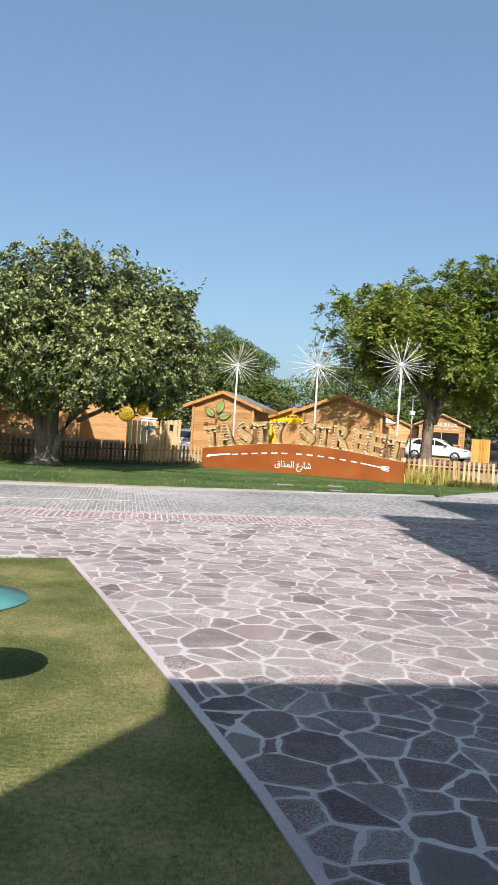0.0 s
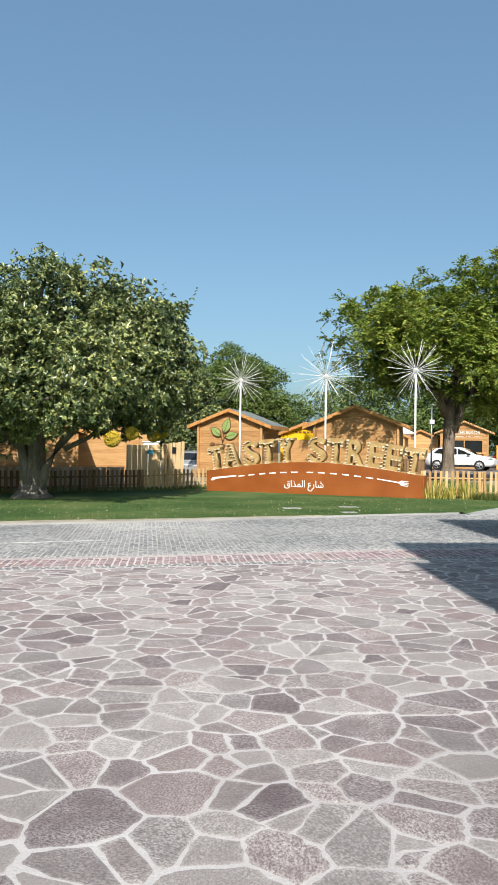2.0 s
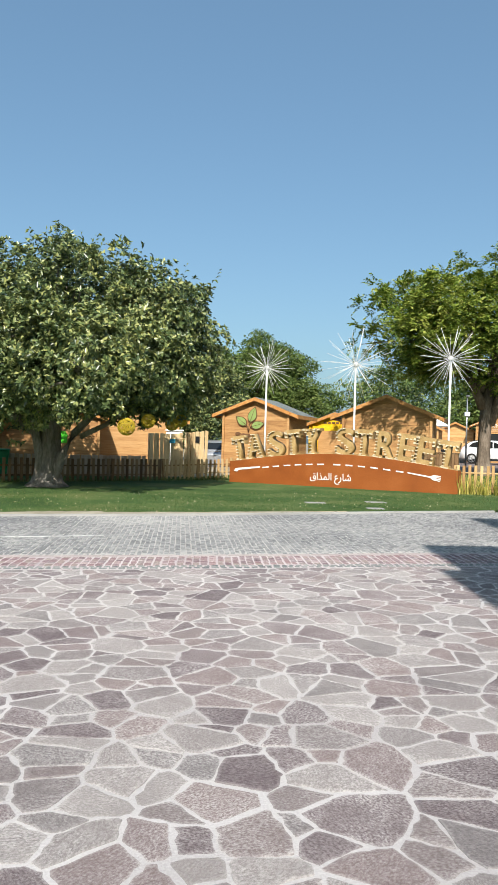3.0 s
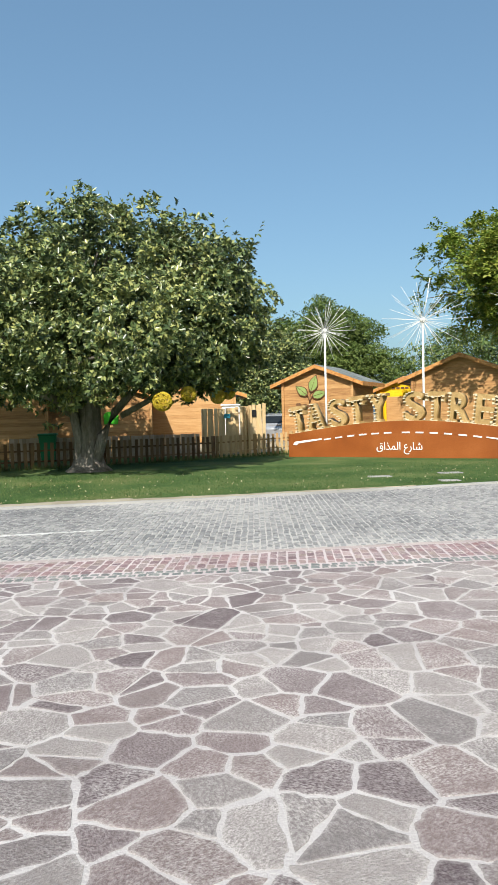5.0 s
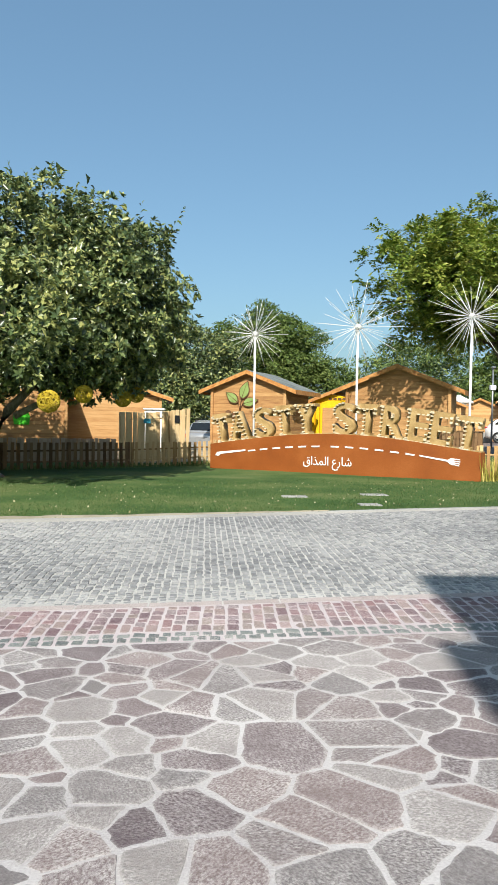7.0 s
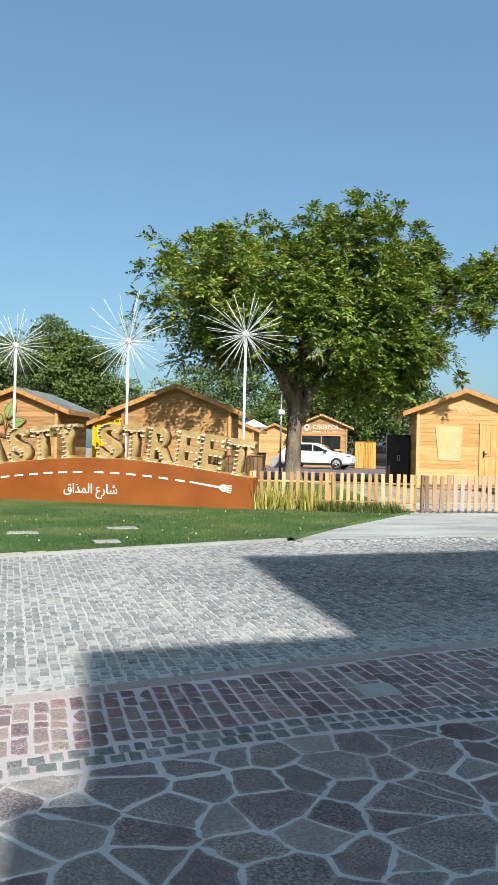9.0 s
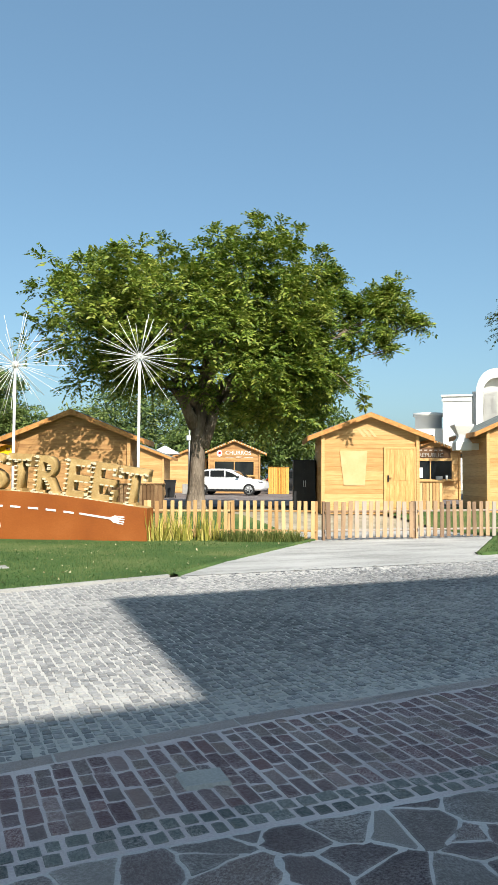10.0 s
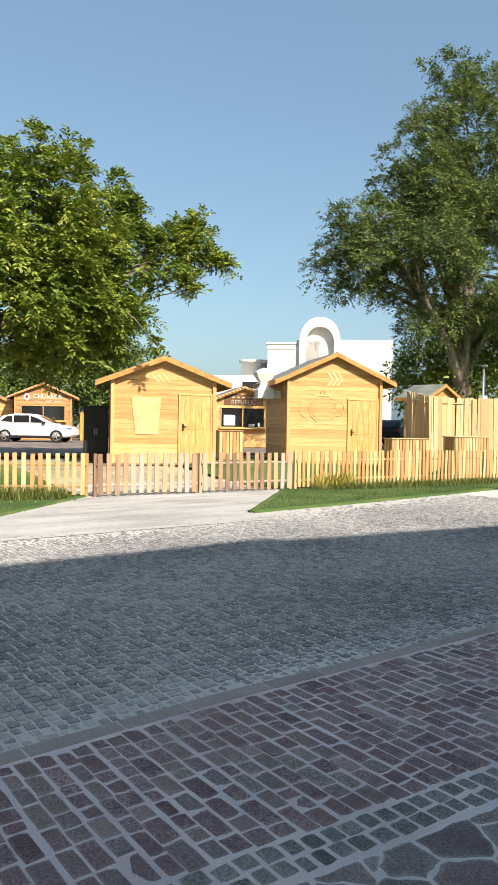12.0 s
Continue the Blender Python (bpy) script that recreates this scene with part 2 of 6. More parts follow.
M_GREEN = material("lime_paint", [(0.05, 0.42, 0.02), (0.08, 0.52, 0.03)], 0.5, 4, 40, 0)
M_BIN = material("green_plastic", [(0.01, 0.16, 0.06), (0.015, 0.20, 0.08)], 0.45, 4, 40, 0)
M_BLACK = material("black_panel", [(0.012, 0.013, 0.014), (0.022, 0.023, 0.025)], 0.5, 4, 40, 0.05)
M_CAR = material("white_car_paint", [(0.74, 0.75, 0.76), (0.78, 0.79, 0.80)], 0.18, 1, 20, 0, spec=0.6)
M_SILVER = material("silver_car_paint", [(0.40, 0.42, 0.45), (0.46, 0.48, 0.5)], 0.25, 1, 20, 0, metal=0.5)
M_TYRE = material("tyre_rubber", [(0.015, 0.015, 0.015), (0.03, 0.03, 0.03)], 0.85, 5, 50, 0.1)
M_METAL = material("grey_metal", [(0.35, 0.36, 0.37), (0.48, 0.49, 0.5)], 0.35, 4, 40, 0.05, metal=0.8)
M_RED = material("red_lens", [(0.35, 0.01, 0.01), (0.45, 0.015, 0.012)], 0.3, 4, 40, 0)
M_STUCCO = material("white_stucco", [(0.58, 0.575, 0.56), (0.66, 0.655, 0.64)], 0.85, 0.6, 20, 0.2)
M_HOUSE = material("beige_stucco", [(0.52, 0.47, 0.40), (0.62, 0.57, 0.49)], 0.9, 0.6, 20, 0.2)
M_TEAL = material("teal_lamp_paint", [(0.06, 0.24, 0.23), (0.10, 0.32, 0.30)], 0.4, 6, 40, 0.05, spec=0.5)
M_REED = material("reed_leaf", [(0.22, 0.23, 0.04), (0.45, 0.41, 0.09), (0.66, 0.56, 0.18)], 0.7, 2, 8, 0, island=0.7, leaf=0.3)
M_WEED = material("weed_leaf", [(0.06, 0.095, 0.02), (0.12, 0.155, 0.036), (0.24, 0.24, 0.08)], 0.7, 2, 8, 0, island=0.6, leaf=0.3)
M_DRY = material("dry_soil", [(0.22, 0.19, 0.135), (0.31, 0.27, 0.20), (0.40, 0.36, 0.28)], 0.95, 2, 50, 0.5)
M_PALE = material("pale_wood", [(0.54, 0.33, 0.125), (0.62, 0.40, 0.165)], 0.6, 4, 40, 0.05)
M_LEAFSIGN = material("leaf_sign_green", [(0.17, 0.25, 0.07), (0.26, 0.35, 0.12)], 0.5, 6, 40, 0.05)
M_BROWN = material("brown_cutout", [(0.11, 0.055, 0.025), (0.17, 0.085, 0.04)], 0.6, 6, 40, 0.05)
M_BLUE = material("blue_notice", [(0.03, 0.25, 0.35), (0.05, 0.32, 0.42)], 0.5, 6, 40, 0)
M_FADED = material("faded_lettering", [(0.36, 0.32, 0.28), (0.46, 0.42, 0.37)], 0.6, 6, 40, 0.05)
M_CUT = material("pale_cut_wood", [(0.55, 0.36, 0.17), (0.63, 0.44, 0.23)], 0.6, 4, 40, 0.05)
M_GREYBOARD = material("grey_board", [(0.30, 0.22, 0.155), (0.41, 0.31, 0.225), (0.49, 0.39, 0.30)], 0.85, 2, 25, 0.3, piece=0.6, stretch=(5, 5, 0.8), dist=0.004)
M_LINE = material("worn_line", [(0.44, 0.43, 0.415), (0.56, 0.55, 0.535), (0.66, 0.65, 0.635)], 0.9, 3, 30, 0.3, contrast=2.0)
M_LITTER = material("dry_leaf", [(0.30, 0.25, 0.13), (0.46, 0.40, 0.24), (0.58, 0.53, 0.36)], 0.7, 6, 60, 0.1, island=0.5)
M_GLASS = glass_material()
M_ORANGE = material("amber_boards", [(0.46, 0.20, 0.035), (0.60, 0.30, 0.06), (0.68, 0.38, 0.1)], 0.6, 3, 30, 0.2, piece=0.5, stretch=(5, 5, 1))


# ---- mesh helpers ----
def part(name, bm, mat, parent=None, label="", at=None):
    """Links a bmesh as one mesh object under a thing or a part."""
    me = bpy.data.meshes.new(name)
    bm.to_mesh(me)
    bm.free()
    me.materials.append(mat)
    ob = new(name, me)
    if parent:
        ob.parent = parent
    if at is not None:
        ob.matrix_basis = at
    if label:
        ob["label"] = label
    return ob


def soup(name, verts, faces, mat, parent=None, label="", smooth=False):
    """One mesh object from generated vertices and faces."""
    me = bpy.data.meshes.new(name)
    me.from_pydata(verts, [], faces)
    me.materials.append(mat)
    if smooth:
        me.polygons.foreach_set("use_smooth", [True] * len(me.polygons))
    ob = new(name, me)
    if parent:
        ob.parent = parent
    if label:
        ob["label"] = label
    return ob


def thing(name, m, label, category, group="", kind=""):
    e = new(name)
    e.empty_display_size = 0.1
    e.matrix_basis = m
    return tagged(e, label, category, group, kind)


def box(bm, x0, y0, z0, x1, y1, z1, bev=0.0):
    r = bmesh.ops.create_cube(bm, size=1.0, matrix=Matrix.Translation(((x0 + x1) / 2, (y0 + y1) / 2, (z0 + z1) / 2)) @ Matrix.Diagonal((x1 - x0, y1 - y0, z1 - z0, 1)))
    if bev:
        es = list({e for v in r["verts"] for e in v.link_edges})
        bmesh.ops.bevel(bm, geom=es, offset=bev, segments=1, affect="EDGES")
    return bm


def boxm(*a, **k):
    return box(bmesh.new(), *a, **k)


def tube(bm, pts, radii, sides=8, caps=True):
    """A tapered tube along points."""
    rings = []
    pts = [Vector(p) for p in pts]
    for i, p in enumerate(pts):
        d = (pts[min(i + 1, len(pts) - 1)] - pts[max(i - 1, 0)]).normalized()
        a = d.orthogonal().normalized() if abs(d.z) < 0.9 else d.cross(Vector((0, 1, 0))).normalized()
        b = d.cross(a)
        rings.append([bm.verts.new(p + (a * math.cos(q) + b * math.sin(q)) * radii[i]) for q in (2 * math.pi * j / sides for j in range(sides))])
    for r, s in zip(rings, rings[1:]):
        for j in range(sides):
            f = bm.faces.new((r[j], r[(j + 1) % sides], s[(j + 1) % sides], s[j]))
            f.smooth = True
    if caps:
        bm.faces.new(rings[0][::-1])
        bm.faces.new(rings[-1])
    return bm


def tubem(pts, radii, sides=8):
    bm = tube(bmesh.new(), pts, radii, sides)
    bmesh.ops.recalc_face_normals(bm, faces=bm.faces)
    return bm


def prism(bm, outline, y0, y1):
    """An outline in x and z, pushed from y0 to y1."""
    a = [bm.verts.new((x, y0, z)) for x, z in outline]
    b = [bm.verts.new((x, y1, z)) for x, z in outline]
    n = len(a)
    bm.faces.new(a)
    bm.faces.new(b[::-1])
    for i in range(n):
        bm.faces.new((a[i], b[i], b[(i + 1) % n], a[(i + 1) % n]))
    bmesh.ops.recalc_face_normals(bm, faces=bm.faces)
    return bm


def prismm(outline, y0, y1):
    return prism(bmesh.new(), outline, y0, y1)


def letters(words, size, depth, mat, parent, name="lettering", at=None, bevel=0.0, align="CENTER", label="", spacing=1.0, squeeze=1.0):
    """Raised words in the built-in font, upright in x and z."""
    cu = bpy.data.curves.new(name, "FONT")
    cu.body, cu.size, cu.extrude, cu.bevel_depth, cu.align_x, cu.space_character = words, size, depth / 2, bevel, align, spacing
    cu.resolution_u = 3
    tmp = bpy.data.objects.new("tmp", cu)
    me = bpy.data.meshes.new_from_object(tmp)
    bpy.data.objects.remove(tmp)
    me.transform(Matrix.Rotation(radians(90), 4, "X") @ Matrix.Diagonal((squeeze, 1, 1, 1)))
    me.materials.clear()
    me.materials.append(mat)
    ob = new(name, me)
    ob.parent = parent
    if at is not None:
        ob.matrix_basis = at
    if label:
        ob["label"] = label
    return ob


def along(pts, x):
    """Linear interpolation of a plan line."""
    return float(np.interp(x, [p[0] for p in pts], [p[1] for p in pts]))


# ---- the plan ----
COBBLE_NEAR = [(-8, 11.6), (1.1, 12.15), (3.1, 12.4), (5.5, 12.75), (8.2, 13.13), (10.5, 13.25), (20, 13.3)]
BRICK_NEAR = [(-8, 10.7), (1.4, 11.33), (3.1, 11.53), (5.3, 11.8), (7.0, 11.98), (8.8, 11.9), (10.7, 11.75), (20, 11.6)]
GRASS_EDGE = [(-12, 14.2), (-0.7, 16.3), (2.75, 17.05), (5.0, 17.75), (7.2, 18.45), (9.6, 19.1), (10.9, 20.5), (12.2, 21.7), (14.4, 23.75), (14.41, 24.6)]
HUT_YAW = -25.0
ROW_U = Vector((math.cos(radians(HUT_YAW)), math.sin(radians(HUT_YAW)), 0))


def rise(x, y):
    """The ground climbs a little behind the fence line."""
    s = (y - 24.2 - 0.02 * (x - 14)) if x > 12 else (y - 24.2 - (12 - x) * 0.62)
    s = min(1.0, max(0.0, s / 4.0))
    far = min(1.0, max(0.0, (4.4 - math.hypot(x - 4.6, y - 38.4)) / 1.8))
    return 0.36 * s * s * (3 - 2 * s) - 0.45 * far * far * (3 - 2 * far)


# ---- ground ----
def sheet(name, xs, ys, z, mat, label, category, inside=None, kind="structure"):
    vs = [(x, y, z(x, y)) for y in ys for x in xs]
    nx = len(xs)
    fs = []
    for j in range(len(ys) - 1):
        for i in range(nx - 1):
            if inside is None or inside((xs[i] + xs[i + 1]) / 2, (ys[j] + ys[j + 1]) / 2):
                fs.append((j * nx + i, j * nx + i + 1, (j + 1) * nx + i + 1, (j + 1) * nx + i))
    return tagged(soup(name, vs, fs, mat, smooth=True), label, category, kind=kind)


def strip(name, xs, near, far, z, mat, label, category):
    vs, fs = [], []
    for x in xs:
        a, b = near(x), far(x)
        for k in range(5):
            y = a + (b - a) * k / 4
            vs.append((x, y, z(x, y)))
    for i in range(len(xs) - 1):
        for k in range(4):
            fs.append((i * 5 + k, (i + 1) * 5 + k, (i + 1) * 5 + k + 1, i * 5 + k + 1))
    return tagged(soup(name, vs, fs, mat, smooth=True), label, category, kind="structure")


def spaced(a, b, d):
    return [a + (b - a) * i / max(1, round((b - a) / d)) for i in range(max(1, round((b - a) / d)) + 1)]


far_xs = [-2500, -600, -150, -60] + spaced(-30, 60, 1.0) + [90, 160, 600, 2500]
far_ys = [-2500, -600, -150, -60] + spaced(-30, 70, 1.0) + [100, 160, 600, 2500]
ground = sheet("ground", far_xs, far_ys, lambda x, y: rise(x, y) - 0.05, M_DRY, "dry sandy ground under and around the paving", "ground")
pavement = strip("pavement", spaced(-8, 20, 0.5), lambda x: -4.0, lambda x: along(BRICK_NEAR, x), lambda x, y: 0.0, M_MORTAR, "pale mortar bed of the crazy stone paving", "pavement")
brick_strip = strip("pavement_border", spaced(-8, 20, 0.5), lambda x: along(BRICK_NEAR, x), lambda x: along(COBBLE_NEAR, x), lambda x, y: 0.0, M_BED, "mortared border of reddish setts along the road", "pavement")
ROAD_FAR = [(-12, 14.2), (-0.7, 16.3), (2.75, 17.05), (5.0, 17.75), (7.2, 18.45), (9.6, 19.1), (15.6, 19.95), (18.9, 20.25), (23.9, 20.9), (40, 22)]
road = strip("road", spaced(-12, 40, 0.5), lambda x: along(COBBLE_NEAR, x), lambda x: along(ROAD_FAR, x), lambda x, y: 0.0, M_JOINT, "dusty grey cobbled road", "road")
DRIVE_L = [(9.6, 19.1), (10.9, 20.5), (12.2, 21.7), (14.4, 23.75)]


def drive_sides(y):
    left = float(np.interp(y, [p[1] for p in DRIVE_L], [p[0] for p in DRIVE_L]))
    right = float(np.interp(y, [19.95, 23.1], [15.64, 18.95]))
    return left, right


vs, fs, ys = [], [], spaced(19.1, 25.5, 0.25)
for y in ys:
    a, b = drive_sides(y)
    for k in range(9):
        x = a + (b - a) * k / 8
        vs.append((x, y, rise(x, y) + 0.008 + 0.004 * min(1, (y - 19.1) * 2)))
for j in range(len(ys) - 1):
    for k in range(8):
        fs.append((j * 9 + k, j * 9 + k + 1, (j + 1) * 9 + k + 1, (j + 1) * 9 + k))
driveway = tagged(soup("driveway", vs, fs, M_DRIVE, smooth=True), "pale concrete drive rising to the picket gate", "driveway", kind="structure")


# far lawn on both sides of the drive, bounded by the road
def lawn_sheet(name, ys, left, right, n, label):
    vs, fs = [], []
    for y in ys:
        a, b = left(y), right(y)
        for k in range(n):
            x = a + (b - a) * (1 - (1 - k / (n - 1)) ** 1.6)
            vs.append((x, y, rise(x, y) + 0.022 + 0.015 * noise.noise(Vector((x * 0.6, y * 0.6, 0)))))
    for q in range(len(ys) - 1):
        for k in range(n - 1):
            fs.append((q * n + k, q * n + k + 1, (q + 1) * n + k + 1, (q + 1) * n + k))
    return tagged(soup(name, vs, fs, M_LAWN_F, smooth=True), label, "lawn", kind="structure")


def edge_x(pts, y):
    return float(np.interp(y, [p[1] for p in pts], [p[0] for p in pts]))


lawn = lawn_sheet("lawn", spaced(14.2, 30.5, 0.2), lambda y: -30.0, lambda y: edge_x(GRASS_EDGE, y), 90, "mown green lawn with dry patches between road and fence")
verge = lawn_sheet("verge", spaced(19.95, 30.5, 0.2), lambda y: float(np.interp(y, [19.95, 23.1], [15.64, 18.95])), lambda y: max(16.0, edge_x([(15.7, 19.95), (18.9, 20.25), (23.9, 20.9), (40, 22)], y)), 70, "grass verge in front of the uneven picket fence")
vs, fs, xs = [], [], spaced(-9, 6.0, 0.07)
for x in xs:
    y = along(ROAD_FAR, x)
    w = 0.5 + 0.3 * noise.noise(Vector((x * 0.9, 3, 0))) + 0.14 * noise.noise(Vector((x * 4, 7, 0))) + 0.08 * noise.noise(Vector((x * 14, 2, 0)))
    w = max(0.03, w * min(1.0, (6.2 - x) / 5))
    vs += [(x, y + 0.04, 0.034), (x, y + w * 0.5, 0.058), (x, y + w, 0.036)]
for i in range(len(xs) - 1):
    for k in range(2):
        fs.append((i * 3 + k, i * 3 + 3 + k, i * 3 + 4 + k, i * 3 + 1 + k))
tagged(soup("bare_edge", vs, fs, M_DRY, smooth=True), "bare sandy soil where the lawn meets the road", "soil", kind="structure")
vs, fs = [], []
EDGE = [(x, along(ROAD_FAR, x)) for x in spaced(-12, 9.5, 0.4)]
for x, y in EDGE:
    vs += [(x, y - 0.03, -0.01), (x, y - 0.03, 0.032), (x, y + 0.04, 0.042)]
for i in range(len(EDGE) - 1):
    for k in range(2):
        fs.append((i * 3 + k, i * 3 + 3 + k, i * 3 + 4 + k, i * 3 + 1 + k))
tagged(soup("lawn_edging", vs, fs, M_CONCRETE), "thin pale concrete edging of the far lawn", "edging", kind="structure")


def turf_edge(pts, side):
    """Rounded turf along an edge of the lawn, falling to the paving; side says on which hand the paving lies."""
    vs, fs = [], []
    line = [(x0 + (x1 - x0) * i / 12, y0 + (y1 - y0) * i / 12) for (x0, y0), (x1, y1) in zip(pts, pts[1:]) for i in range(13)]
    for i, (x, y) in enumerate(line):
        a, b = line[max(0, i - 1)], line[min(len(line) - 1, i + 1)]
        ln = math.hypot(b[0] - a[0], b[1] - a[1]) or 1.0
        nx, ny = side * (b[1] - a[1]) / ln, -side * (b[0] - a[0]) / ln
        w = 0.05 + 0.03 * noise.noise(Vector((x * 3, y * 3, 5)))
        for d, z in ((-0.1, 0.03), (-0.03, 0.05), (w * 0.6, 0.035), (w, -0.01)):
            vs.append((x + nx * d, y + ny * d, rise(x, y) + z))
    for i in range(len(line) - 1):
        for k in range(3):
            fs.append((i * 4 + k, i * 4 + 4 + k, i * 4 + 5 + k, i * 4 + 1 + k))
    return tagged(soup("turf_edge", vs, fs, M_LAWN_F, smooth=True), "rounded grassy edge of the lawn along the drive", "lawn", kind="structure")


turf_edge([(9.6, 19.1), (10.9, 20.5), (12.2, 21.7), (14.4, 23.75)], 1)
turf_edge([(15.64, 19.95), (18.95, 23.1)], -1)
turf_edge([(15.64, 19.95), (18.9, 20.25), (23.9, 20.9), (30.0, 21.35)], 1)

# near lawn wedge beside the paving
NEAR_EDGE = [(-4.0, 2.9), (2.87, 2.03), (3.34, 1.96), (4.5, 1.72), (6.54, 1.27), (8.0, 0.93)]


def near_edge(y):
    return float(np.interp(y, [p[0] for p in NEAR_EDGE], [p[1] for p in NEAR_EDGE]))


vs, fs, ys = [], [], spaced(-4, 7.95, 0.25)
for y in ys:
    for k in range(13):
        x = -8 + (near_edge(y) + 8) * k / 12
        vs.append((x, y - (0.93 - x) * 0.0 + (min(0, x - 0.93) * 0.2 if y > 7.9 else 0), 0.03))
for j in range(len(ys) - 1):
    for k in range(12):
        fs.append((j * 13 + k, j * 13 + k + 1, (j + 1) * 13 + k + 1, (j + 1) * 13 + k))
near_lawn = tagged(soup("lawn", vs, fs, M_GRASS, smooth=True), "short green lawn with yellowed patches beside the paving", "lawn", kind="structure")
bm = bmesh.new()
for (y0, x0), (y1, x1) in zip(NEAR_EDGE, NEAR_EDGE[1:]):
    vsn = [bm.verts.new(p) for p in ((x0, y0, 0.0), (x0 + 0.05, y0, 0.0), (x1 + 0.05, y1, 0.0), (x1, y1, 0.0), (x0, y0, 0.04), (x0 + 0.05, y0, 0.035), (x1 + 0.05, y1, 0.035), (x1, y1, 0.04))]
    for f in ((4, 5, 6, 7), (1, 2, 6, 5), (0, 3, 7, 4)):
        bm.faces.new([vsn[i] for i in f])
lawn_edging = tagged(part("lawn_edging", bm, M_BED), "thin pale mortar edging between lawn and paving", "edging", kind="structure")
court = sheet("forecourt", spaced(10, 40, 1.0), spaced(33, 75, 1.0), lambda x, y: rise(x, y) + 0.02, M_ASPHALT, "reddish block paved parking court", "pavement")


# ---- house behind, whose stepped roofline shades the paving ----
T = math.tan(radians(SUN_EL)) / SHADE.y
house = thing("house", pose(0, -2, 0), "tall stepped beige house behind the walker", "house")
part("wall", prismm([(12.45, -0.1), (40.0, -0.1), (40.0, 17.6 * T), (22.0, 17.9 * T), (12.45, 19.4 * T)], -14, 0), M_HOUSE, house)
for x0, x1, h in ((6.55, 12.45, 19.6), (4.62, 6.55, 15.65), (4.36, 4.62, 13.65), (1.12, 4.36, 6.6)):
    part("wall", boxm(x0, -14, -0.1, x1, 0, h * T), M_HOUSE, house)
part("lean_to", prismm([(-3.4, -0.1), (1.12, -0.1), (1.12, 6.15 * T), (-1.6, 2.25 * T), (-3.4, 2.2 * T)], -14, 0), M_HOUSE, house)


# ---- huts ----
PLANKS = {}


def plank(w0, w1, h):
    """One cabin board with chamfered edges, from z 0 to h; shared by boards of a size."""
    key = (round(w0, 3), round(w1, 3), round(h, 3))
    if key not in PLANKS:
        a, b = w0 / 2, w1 / 2
        c = min(0.006, h * 0.3)
        v = [(-a, -0.013, 0), (a, -0.013, 0), (a, -0.02, c), (-a, -0.02, c), (-b, -0.02, h - c), (b, -0.02, h - c), (b, -0.013, h), (-b, -0.013, h)]
        me = bpy.data.meshes.new("plank")
        me.from_pydata(v, [], [(0, 1, 2, 3), (3, 2, 5, 4), (4, 5, 6, 7), (0, 3, 4, 7), (1, 6, 5, 2)])
        PLANKS[key] = me
    return PLANKS[key]


def plank_wall(name, w, h0, h1, gable, wood, parent, m):
    """Horizontal boards, each a piece of its own, up to the gable's point."""
    wall = new(name)
    wall.empty_display_size = 0.1
    wall.parent, wall.matrix_basis = parent, m
    z, top = h0, h1 + gable

    def width(zz):
        return w if zz <= h1 else max(0.04, w * (1 - (zz - h1) / gable))

    while z < top - 0.03:
        z2 = min(z + 0.135, top)
        me = plank(width(z), width(z2), z2 - z)
        if not me.materials:
            me.materials.append(wood)
        o = new("plank", me)
        o.parent, o.location = wall, (0, 0, z)
        if o.data.materials[0] != wood:
            o.material_slots[0].link = "OBJECT"
            o.material_slots[0].material = wood
        z = z2


